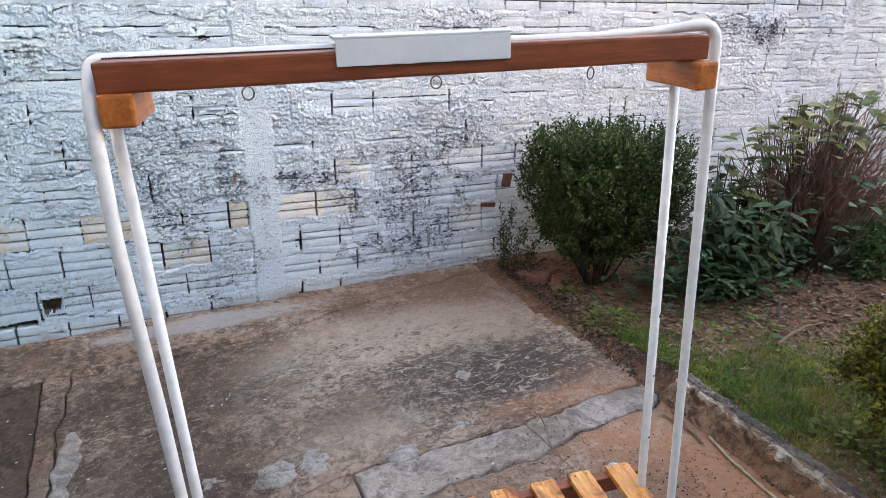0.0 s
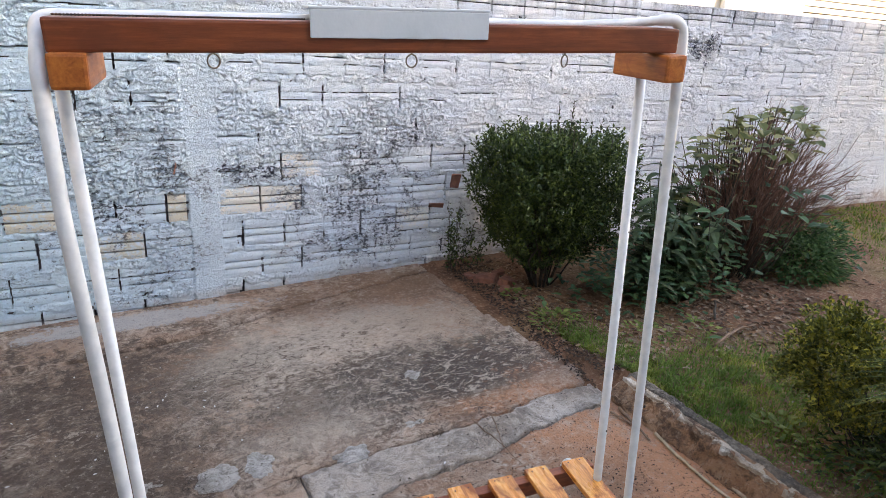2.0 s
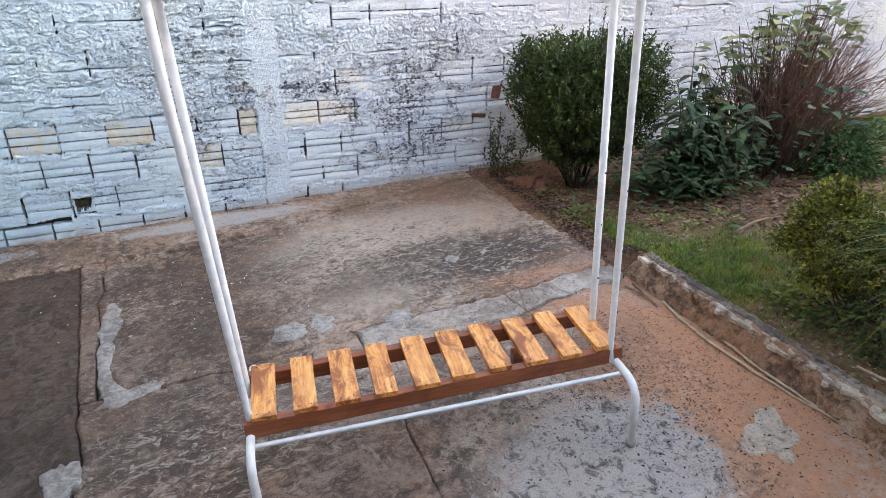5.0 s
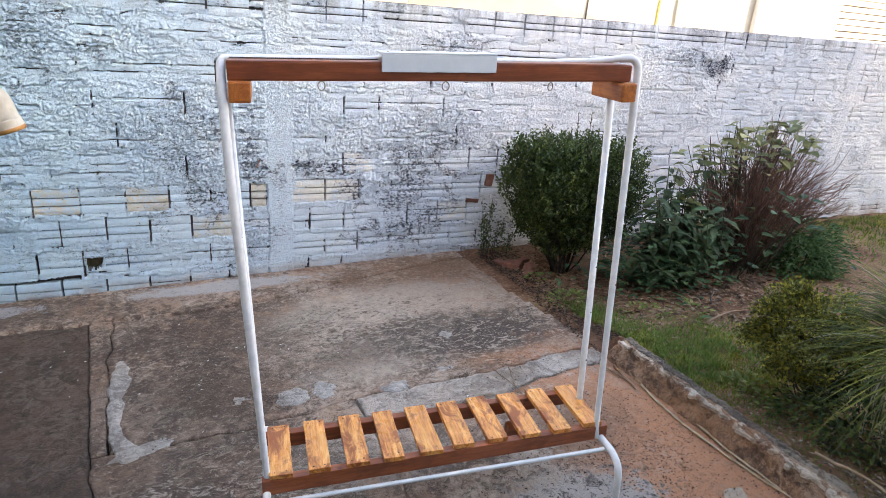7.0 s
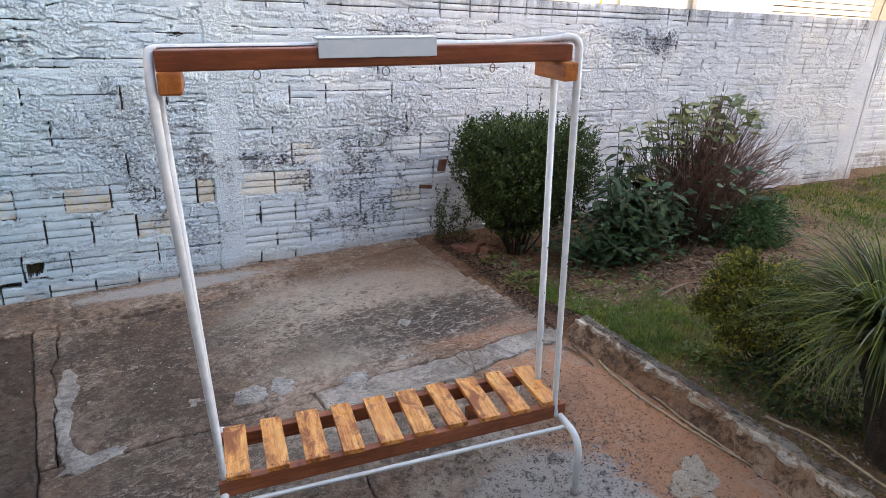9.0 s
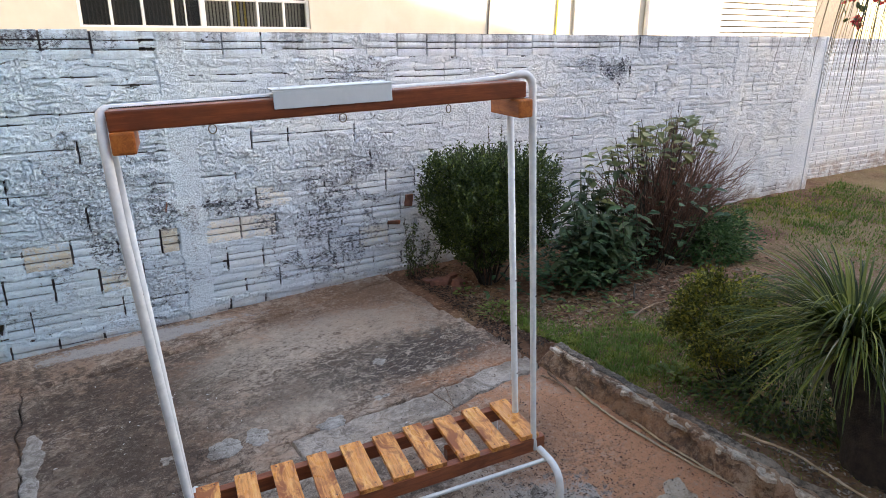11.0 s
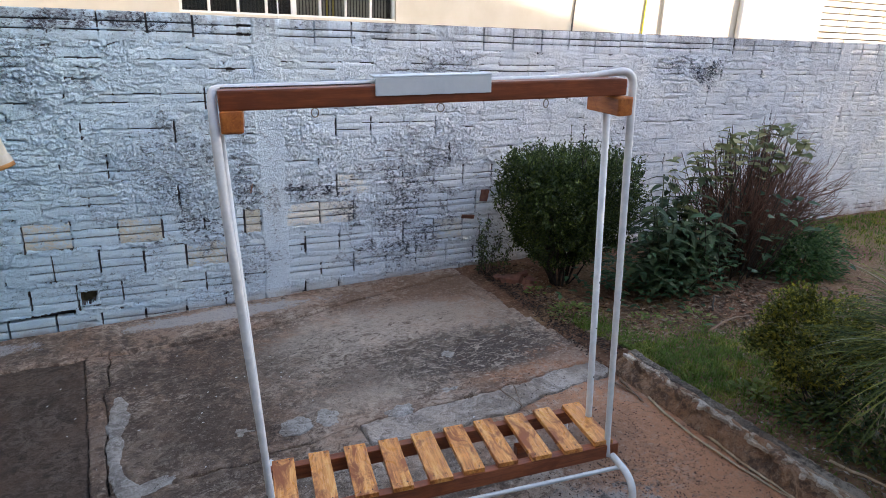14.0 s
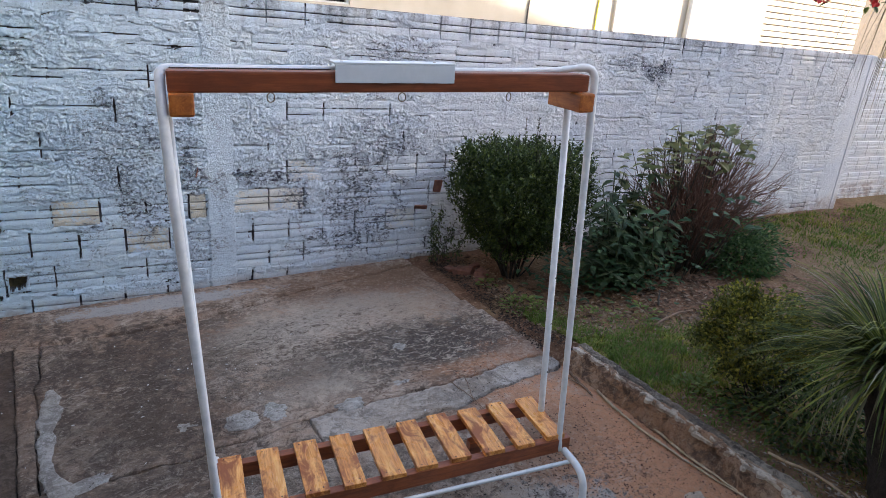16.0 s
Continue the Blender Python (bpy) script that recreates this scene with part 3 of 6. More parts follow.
    hollow = ramp01(layers(x * 7.0, row * 3.3 + 0.5 + 0.0 * z, 47, 3) + 0.2 * layers(x * 30, z * 20, 49, 1), 0.14 - 0.15 * bare, 0.24 - 0.15 * bare) * ramp01(np.abs(edge - 0.002), 0.0055, 0.0025)
    s = s * (1 - bed) + np.maximum(s, squeezed) * bed - 0.015 * hollow
    # ragged crevices between the throws
    seam = np.abs(layers(x * 10 + 0.8 * warp, z * 27 + 0.8 * warp, 81, 2, 0.5))
    crack = ramp01(seam, 0.060 + 0.035 * coarse, 0.022) * ramp01(layers(x * 6, z * 9, 83, 2), -0.04 - 0.45 * coarse, 0.14 - 0.45 * coarse) * ramp01(s, -0.004, 0.001)
    s = s - (0.017 + 0.009 * coarse) * crack
    # upright joints, open here and there
    opened = lattice(near * 1.0 + 0.37, row * 1.0 + 0.61, 53) + 0.30 * layers(x * 5, z * 22, 57, 2) + 0.50 * bare - 0.35 * far
    off, span = 0.030 * lattice(near * 1.0 + 5.5, row * 1.0 + 2.5, 71), 0.072 + 0.022 * lattice(near * 1.0 + 8.5, row * 1.0 + 4.5, 73)
    gap = 0.0042 + 0.0065 * layers(x * 12, z * 38, 59, 3) + 0.006 * ramp01(opened, 0.2, 1.0)
    slit = ramp01(dx, gap + 0.0022, gap - 0.0018) * ramp01(np.abs(dz - off) + 0.03 * layers(x * 20, z * 14, 61, 2), span + 0.008, span - 0.008)
    s = s * (1 - slit) + slit * np.where(opened > 0.12, -0.040, np.minimum(s, 0.001 + 0.6 * crumb))
    # the plastered strip of the pillar, and the smooth end by the pier
    strip = ramp01(np.abs(x - (PILLAR[0] + PILLAR[1]) / 2 + 0.016 * layers(z * 6, z * 2, 63, 3)), 0.098, 0.080)
    s = s * (1 - strip) + strip * (0.004 + 0.0055 * lump * (0.55 + 0.45 * ramp01(z, 1.1, 1.5)) + 0.003 * layers(x * 5, z * 4, 65, 2))
    strip = ramp01(np.abs(x - 6.90 + 0.016 * layers(z * 6, z * 2, 64, 3)), 0.100, 0.080)
    s = s * (1 - strip) + strip * (0.006 + 0.0045 * lump)
    end = ramp01(x, WALL_TO - 0.34, WALL_TO - 0.28)
    s = s * (1 - end) + end * (0.003 + 0.3 * crumb)
    # the hollow of the broken brick
    (hx, hz), = BROKEN_BRICKS
    u, v = (x - hx + 0.066) / 0.052, (z - hz + 0.002) / 0.040
    ragged = 0.30 * layers(x * 34, z * 40, 67, 3) + 0.35 * u * (v < 0) * -v
    hole = ramp01(np.maximum(np.abs(u), np.abs(v)) + ragged, 0.98, 0.86)
    s = np.where((np.abs(u) < 1.25) & (np.abs(v) < 1.5), np.maximum(s, 0.0025 + 0.3 * crumb), s)
    s = s * (1 - hole) - 0.062 * hole
    return s, 0.9 * np.clip(s + 0.004, 0.0, 0.02) * (z > 0.0) * (z < TOP - 0.03)


def grid_mesh(name, xs, zs, depth, sag, mats):
    """An upright sheet facing the yard, moved out by an array of depths."""
    nx, nz = len(xs), len(zs)
    co = np.empty((nx, nz, 3))
    co[:, :, 0], co[:, :, 1], co[:, :, 2] = xs[:, None], FACE - depth, zs[None, :] - sag        # crumbs hang a little
    a = (np.arange(nx - 1)[:, None] * nz + np.arange(nz - 1)[None, :]).ravel()
    quads = np.stack((a, a + nz, a + nz + 1, a + 1), axis=1)
    me = bpy.data.meshes.new(name)
    me.vertices.add(nx * nz)
    me.vertices.foreach_set("co", co.ravel())
    me.loops.add(quads.size)
    me.loops.foreach_set("vertex_index", quads.ravel())
    me.polygons.add(len(quads))
    me.polygons.foreach_set("loop_start", np.arange(len(quads)) * 4)
    # cells set far back get the darkened mortar: shade painted by depth
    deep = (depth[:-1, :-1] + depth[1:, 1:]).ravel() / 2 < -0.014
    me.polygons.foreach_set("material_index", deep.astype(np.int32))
    me.polygons.foreach_set("use_smooth", np.ones(len(quads), dtype=bool))
    me.update(calc_edges=True)
    for m in mats:
        me.materials.append(m)
    return me


def build_wall():
    bm = bmesh.new()
    box(bm, WALL_FROM, FACE + 0.075, -0.3, WALL_TO, FACE + 0.14, TOP - 0.004)
    wall = tagged(link("wall_north", bm, LIMEWASH), "white limewashed wall of hollow clay bricks, patched and mouldy", "wall", kind="structure")
    xs = np.concatenate((np.arange(WALL_FROM, -0.8, 0.02), np.arange(-0.8, 3.3, 0.0046), np.arange(3.3, 5.4, 0.0068), np.arange(5.4, WALL_TO, 0.0105), [WALL_TO]))
    zs = np.arange(-0.13, TOP + 0.002, 0.0050)
    gx, gz = np.meshgrid(xs, zs, indexing="ij")
    depth, sag = mortar_relief(gx, gz)
    depth[:, -1] = -0.075                      # the top edge turns in under the coping
    mortar = new("mortar", grid_mesh("mortar", xs, zs, depth, sag, (LIMEWASH, SHADED_JOINT)))
    mortar.parent = wall
    tagged(mortar, "rough thrown mortar under white limewash", kind="stuff")
    return wall


wall = build_wall()

# the far wall beyond the pier
bm = box(bmesh.new(), WALL_TO - 0.02, FACE + 0.31, -0.2, 17.0, FACE + 0.42, TOP - 0.02)
far_wall = tagged(link("wall_far", bm, LIMEWASH), "white limewashed brick wall set back beyond a pier", "wall", kind="structure")
bm = box(bmesh.new(), WALL_TO, FACE - 0.012, -0.2, WALL_TO + 0.10, FACE + 0.40, TOP - 0.002, 0.01)
part("pier", bm, LIMEWASH, wall, "smooth plastered pier at the wall's end")


# ---- ground ----
def soil(x, y):
    near = max(0.0, min(1.0, (4.0 - x) / 0.9)) * max(0.0, min(1.0, (2.7 - y) / 0.5))
    return 0.118 + 0.010 * (x - 2.8) + 0.085 * near + 0.018 * fbm(x * 1.3, y * 1.3) + 0.008 * fbm(x * 7, y * 7, 2.0)


def edge_line(points, ragged, seed):
    """A line through the points, made ragged by noise."""
    pts = sorted(points)

    def at(s):
        if s <= pts[0][0]:
            q = pts[0][1]
        elif s >= pts[-1][0]:
            q = pts[-1][1]
        else:
            for (a, p), (b, r) in zip(pts, pts[1:]):
                if a <= s <= b:
                    q = p + (r - p) * (s - a) / (b - a)
                    break
        return q + ragged * (fbm(s * 5.0, seed, 0.0, 6) + 0.35 * fbm(s * 26.0, seed, 3.0, 3))
    return at


CRACK = edge_line([(0.17, 2.27), (0.467, 2.26), (0.757, 2.24), (1.336, 2.323), (2.05, 2.327), (2.67, 2.373), (2.9, 2.38)], 0.030, 3.0)
CRACK_FRONT = edge_line([(1.3, 2.05), (2.12, 2.126), (2.74, 2.213), (2.9, 2.23)], 0.030, 8.0)
GUTTER = edge_line([(-2.0, 3.68), (-0.144, 3.637), (0.633, 3.59), (1.271, 3.657), (1.614, 3.767), (2.1, 3.86), (2.7, 3.95)], 0.022, 12.0)
BAND_LEFT = edge_line([(-3.0, 0.30), (1.5, 0.20), (2.03, 0.177), (2.12, 0.159), (3.64, 0.030), (4.1, 0.0)], 0.018, 17.0)
BAND_RIGHT = edge_line([(2.2, 0.215), (2.99, 0.170), (3.65, 0.153)], 0.024, 21.0)
SLAB_END = edge_line([(2.2, 2.83), (2.37, 2.84), (2.51, 2.881), (2.93, 2.807), (3.29, 2.741), (3.88, 2.699), (4.1, 2.66)], 0.020, 27.0)
SPLIT = edge_line([(1.9, 1.36), (2.35, 1.335)], 0.012, 31.0)


def slab(parent, mat, left, right, low, high, cell, lift, gap=0.0065, seed=0.0):
    """A concrete slab between four ragged lines, with edges that drop into the cracks."""
    xm, ym = (left(2.5) + right(2.5)) / 2, (low(1.0) + high(1.0)) / 2
    nx = max(8, int(abs(right(ym) - left(ym)) / cell))
    ny = max(8, int(abs(high(xm) - low(xm)) / cell))
    verts, faces, idx = [], [], {}
    for i in range(-1, nx + 2):
        for j in range(-1, ny + 2):
            s, t = min(1, max(0, i / nx)), min(1, max(0, j / ny))
            x, y = xm, ym
            for _ in range(4):
                gx = gap * max(0.25, 1.0 + 2.2 * noise.noise(Vector((seed, y * 4.5, 1.0))))
                gy = gap * max(0.25, 1.0 + 2.2 * noise.noise(Vector((x * 4.5, seed, 2.0))))
                a, b = left(y) + gx, right(y) - gx
                x = a + (b - a) * s
                c, d = low(x) + gy, high(x) - gy
                y = c + (d - c) * t
            z = yard(x, y) + lift + 0.0035 * fbm(x * 2.2, y * 2.2, seed) + 0.0016 * fbm(x * 13, y * 13, seed) + 0.0009 * fbm(x * 50, y * 50, seed, 2)
            edge = min(s * (right(y) - left(y)), (1 - s) * (right(y) - left(y)), t * (high(x) - low(x)), (1 - t) * (high(x) - low(x)))
            z -= 0.006 * max(0.0, 1 - edge / 0.012) * (0.5 + abs(fbm(x * 20, y * 20, 5.0)))
            if i in (-1, nx + 1) or j in (-1, ny + 1):
                z = yard(x, y) - 0.06
            idx[i, j] = len(verts)
            verts.append((x, y, z))
    for i in range(-1, nx + 1):
        for j in range(-1, ny + 1):
            faces.append((idx[i, j], idx[i + 1, j], idx[i + 1, j + 1], idx[i, j + 1]))
    me = bpy.data.meshes.new("slab")
    me.from_pydata(verts, [], faces)
    me.materials.append(mat)
    for f in me.polygons:
        f.use_smooth = True
    ob = new("slab", me)
    ob.parent = parent
    return ob


def blotch(name, parent, mat, cx, cy, rx, ry, turn, thick, seed, label="", lobes=0.35):
    """A low smear of cement on the floor with a ragged outline."""
    bm = bmesh.new()
    n, rings = 120, 8
    top = bm.verts.new((cx, cy, yard(cx, cy) + thick))
    last = None
    for k in range(1, rings + 2):
        ring = []
        for i in range(n):
            a = 2 * math.pi * i / n
            r = 1 + lobes * fbm(math.cos(a) * 1.5, math.sin(a) * 1.5, seed, 2) + 0.07 * fbm(math.cos(a) * 4, math.sin(a) * 4, seed, 3)
            q = min(k, rings) / rings * r
            dx, dy = q * rx * math.cos(a), q * ry * math.sin(a)
            x, y = cx + dx * math.cos(turn) - dy * math.sin(turn), cy + dx * math.sin(turn) + dy * math.cos(turn)
            z = yard(x, y) + (thick * (1.0 - 0.75 * (k / rings) ** 2) + 0.0016 * fbm(x * 30, y * 30, seed) if k <= rings else -0.02)
            ring.append(bm.verts.new((x, y, z)))
        for i in range(n):
            if last is None:
                bm.faces.new((top, ring[i], ring[(i + 1) % n]))
            else:
                bm.faces.new((last[i], ring[i], ring[(i + 1) % n], last[(i + 1) % n]))
        last = ring
    return part(name, bm, mat, parent, label, True)


def smear_strip(parent, mat, points, thick, seed, label):
    """A long trowelled smear of cement: centre line with half widths, ragged along both sides."""
    bm = bmesh.new()
    rows, n, m = [], 90, 10
    for i in range(n + 1):
        s = i / n * (len(points) - 1)
        k = min(len(points) - 2, int(s))
        f = s - k
        f = f * f * (3 - 2 * f)
        x, y, w = [a + (b - a) * f for a, b in zip(points[k], points[k + 1])]
        row = []
        for j in range(-1, m + 2):
            q = max(-1.0, min(1.0, 2 * j / m - 1))
            side = w * (1 + 0.6 * fbm(y * 9, q > 0, seed, 5))
            px, py = x + q * side, y + 0.35 * q * side
            z = yard(px, py) + (thick * (1 - 0.7 * q * q) + 0.0015 * fbm(px * 30, py * 30, seed) if 0 <= j <= m else -0.02)
            row.append(bm.verts.new((px, py, z)))
        rows.append(row)
    for a, b in zip(rows, rows[1:]):
        for j in range(m + 2):
            bm.faces.new((a[j], a[j + 1], b[j + 1], b[j]))
    bmesh.ops.recalc_face_normals(bm, faces=bm.faces)
    return part("cement_smear", bm, mat, parent, label, True)


def build_floor():
    bm = box(bmesh.new(), -9.0, -7.0, -0.6, 2.9, 4.12, -0.55)
    for q in bm.verts:
        if q.co.z > -0.57:
            q.co.z = yard(q.co.x, q.co.y) - 0.045
    floor = tagged(link("floor", bm, CRACK_EARTH), "old cracked concrete yard floor, patched and stained", "floor", kind="structure")
    flat = lambda value: (lambda s: value)
    slab(floor, CONCRETE, BAND_RIGHT, SLAB_END, CRACK, GUTTER, 0.0125, 0.0, gap=0.006, seed=1.0)
    slab(floor, CONCRETE, BAND_LEFT, BAND_RIGHT, CRACK, GUTTER, 0.0125, 0.003, gap=0.0018, seed=2.0)
    slab(floor, CONCRETE_DARK, flat(-9.0), BAND_LEFT, flat(-7.0), GUTTER, 0.03, -0.002, gap=0.003, seed=3.0)
    slab(floor, CONCRETE, flat(-9.0), SLAB_END, GUTTER, flat(4.11), 0.018, 0.009, gap=0.005, seed=4.0)
    slab(floor, CONCRETE_PALE, SPLIT, SLAB_END, CRACK_FRONT, CRACK, 0.009, 0.003, gap=0.0075, seed=5.0)
    slab(floor, CONCRETE, BAND_LEFT, SPLIT, flat(1.30), CRACK, 0.0125, 0.001, gap=0.005, seed=6.0)
    slab(floor, CONCRETE, SPLIT, flat(2.9), flat(0.55), CRACK_FRONT, 0.0125, -0.002, gap=0.003, seed=7.0)
    slab(floor, CONCRETE, BAND_LEFT, SPLIT, flat(-1.0), flat(1.304), 0.02, 0.001, gap=0.0, seed=6.0)
    slab(floor, CONCRETE, flat(-9.0), flat(2.9), flat(-7.0), flat(0.554), 0.08, -0.004, gap=0.0, seed=9.0)
    blotch("cement_smear", floor, CEMENT, 1.05, 2.435, 0.085, 0.075, 0.2, 0.005, 1.0, "pale cement smear")
    blotch("cement_smear", floor, CEMENT, 1.21, 2.445, 0.055, 0.075, 0.0, 0.006, 2.0, "pale cement smear")
    blotch("cement_smear", floor, CEMENT, 1.567, 2.35, 0.075, 0.045, 0.2, 0.016, 3.0, "lump of pale cement", 0.5)
    smear_strip(floor, CEMENT, [(0.225, 3.08, 0.018), (0.238, 2.97, 0.046), (0.238, 2.84, 0.046), (0.222, 2.70, 0.034), (0.228, 2.60, 0.036), (0.23, 2.50, 0.024), (0.25, 2.36, 0.026), (0.29, 2.26, 0.05), (0.31, 2.19, 0.03)], 0.008, 4.0, "long pale cement smear")
    blotch("cement_smear", floor, CEMENT, 0.36, 2.245, 0.145, 0.042, 0.32, 0.006, 6.0, "pale cement smear tapering to a point", 0.3)
    blotch("cement_smear", floor, CEMENT, 0.14, 1.84, 0.065, 0.10, 0.1, 0.007, 7.0)
    blotch("cement_smear", floor, CEMENT, 0.80, 2.50, 0.05, 0.03, 0.1, 0.003, 8.0, "", 0.8)
    blotch("cement_smear", floor, CEMENT, 1.88, 2.43, 0.04, 0.02, 0.1, 0.005, 9.0, "", 0.8)
    blotch("cement_smear", floor, CEMENT, 2.04, 2.80, 0.045, 0.035, 0.4, 0.006, 10.0, "", 0.6)
    blotch("cement_smear", floor, FLAKE, 2.57, 1.02, 0.13, 0.10, 0.5, 0.004, 11.0, "pale worn concrete showing through sand", 0.5)
    return floor


floor = build_floor()


def build_ground():
    """One sheet of earth out to the horizon, fine where the yard lies."""
    xs = [-400, -100, -30, -12] + [2.60 + 0.035 * i for i in range(200)] + [9.8, 10.4, 11.2, 12.5, 14.5, 18, 26, 45, 100, 400]
    ys = [-400, -100, -40, -15, -6, -3, -2] + [-1.4 + 0.035 * i for i in range(158)] + [4.3, 5, 6, 8, 12, 20, 40, 100, 400]
    xs[3:4] = [-12, -5, 0]
    verts, faces = [], []
    for x in xs:
        for y in ys:
            inside = 2.5 < x < 12 and -1.5 < y < 4.4
            z = soil(x, y) if inside else (-0.12 if x <= 2.5 else 0.12)
            if x < 2.95 and y <= 2.30 or y > 2.30 and x < SLAB_END(y) - 0.05:
                z = yard(x, y) - 0.08
            elif inside and x < SLAB_END(y) + 0.10 and y > 2.3:
                z = min(z, yard(x, y) + 0.012 * noise.noise(Vector((x * 3, y * 3, 0))))
            verts.append((x, y, z))
    ny = len(ys)
    for i in range(len(xs) - 1):
        for j in range(ny - 1):
            a = i * ny + j
            faces.append((a, a + ny, a + ny + 1, a + 1))
    me = bpy.data.meshes.new("ground")
    me.from_pydata(verts, [], faces)
    me.materials.append(SOIL)
    for f in me.polygons:
        f.use_smooth = True
    return tagged(new("ground", me), "red-brown earth with dry litter and worn grass", "ground", kind="structure")


ground = build_ground()


def build_kerb():
    """A crumbling concrete kerb: flaking pale render along its upper edge, earth-stained face."""
    verts, faces = [], []
    prof = [(-0.030, -0.02), (-0.022, 0.03), (-0.008, 0.062), (0.0, 0.085), (0.006, 0.108), (0.022, 0.122), (0.045, 0.125), (0.07, 0.122), (0.095, 0.116), (0.115, 0.104), (0.13, 0.06), (0.14, -0.02)]
    n = 330
    for i in range(n + 1):
        y = 2.235 - (2.235 + 2.2) * i / n
        x0 = 2.845 + 0.030 * (2.2 - y) / 1.0 * (1 if y > 1.0 else 1.0)
        x0 = min(x0, 2.90)
        for k, (dx, dz) in enumerate(prof):
            up = dz > 0
            wob = 0.022 * fbm(y * 5, k * 0.35, 1.0) + 0.016 * fbm(y * 17, k * 0.8, 4.0) + 0.010 * fbm(y * 55, k * 1.7, 4.0)
            chip = max(0.0, fbm(y * 4.2, 3.0, 9.0)) * 0.03 if 2 <= k <= 5 else 0.0
            end = min(1.0, i / 4)
            verts.append((x0 + dx + (wob + chip if up else 0), y, yard(x0, y) + dz * (0.55 + 0.45 * end) + (0.008 * fbm(y * 6, k * 0.5, 6.0) - chip * 0.5 if up else 0)))
    m = len(prof)
    for i in range(n):
        for k in range(m - 1):
            a = i * m + k
            faces.append((a, a + 1, a + m + 1, a + m))
    faces.append(tuple(range(m))[::-1])
    me = bpy.data.meshes.new("kerb")
    me.from_pydata(verts, [], faces)
    me.materials.append(KERB_STONE)
    for f in me.polygons:
        f.use_smooth = True
    kerb = tagged(new("kerb", me), "crumbling concrete kerb with flaking pale render", "kerb", kind="structure")
    # dark lichen along the top, behind the flaking edge
    bm = bmesh.new()
    rows = []
    for i in range(261):
        y = 2.20 - 3.2 * i / 260
        x0 = min(2.90, 2.845 + 0.030 * (2.2 - y))
        a = x0 + 0.040 + 0.020 * fbm(y * 9, 2.0, 1.0)
        b = x0 + 0.108 + 0.022 * fbm(y * 7, 5.0, 1.0)
        row = []
        for k in range(7):
            x = a + (b - a) * k / 6
            z = yard(x0, y) + (0.1285 + 0.006 * fbm(x * 40, y * 40, 1.0) if 0 < k < 6 else 0.100)
            row.append(bm.verts.new((x, y, z)))
        rows.append(row)
    for p, q in zip(rows, rows[1:]):
        for k in range(6):
            bm.faces.new((p[k], p[k + 1], q[k + 1], q[k]))
    bmesh.ops.recalc_face_normals(bm, faces=bm.faces)
    part("lichen_crust", bm, LICHEN, kerb, "dark grey lichen crust", True)
    rng = random.Random(5)
    for i in range(120):
        y = 2.14 - i * 0.020 + rng.uniform(-0.03, 0.03)
        x0 = min(2.90, 2.845 + 0.030 * (2.2 - y))
        cx = x0 + rng.gauss(0.020, 0.014)
        cz = yard(x0, y) + 0.122
        bm = bmesh.new()
        ln, wd, k = rng.uniform(0.010, 0.055), rng.uniform(0.004, 0.014), 22
        ph = rng.uniform(0, 50)
        pts = []
        for q in range(k):
            a = 2 * math.pi * q / k
            r = 0.8 + 0.5 * fbm(math.cos(a) * 2 + ph, math.sin(a) * 2, 0.0) + rng.uniform(-0.12, 0.12)
            pts.append((wd * r * math.cos(a) + 0.010 * math.sin(a * 1.0 + ph), ln * r * math.sin(a)))
        lo = [bm.verts.new((cx + a, y + b, cz - 0.014)) for a, b in pts]
        hi = [bm.verts.new((cx + a * 0.92, y + b * 0.95, cz + rng.uniform(0.001, 0.004))) for a, b in pts]
        bm.faces.new(hi)
        for q in range(k):
            bm.faces.new((lo[q], lo[(q + 1) % k], hi[(q + 1) % k], hi[q]))
        part("render_flake", bm, FLAKE, kerb, "flake of pale render")
    return kerb


kerb = build_kerb()

# ---- the clothes rack ----
RACK = Matrix(((0.99065, 0.13053, -0.03963, 0.70), (-0.13042, 0.99144, 0.00522, 1.62), (0.03997, 0.0, 0.99920, 0.028), (0, 0, 0, 1)))


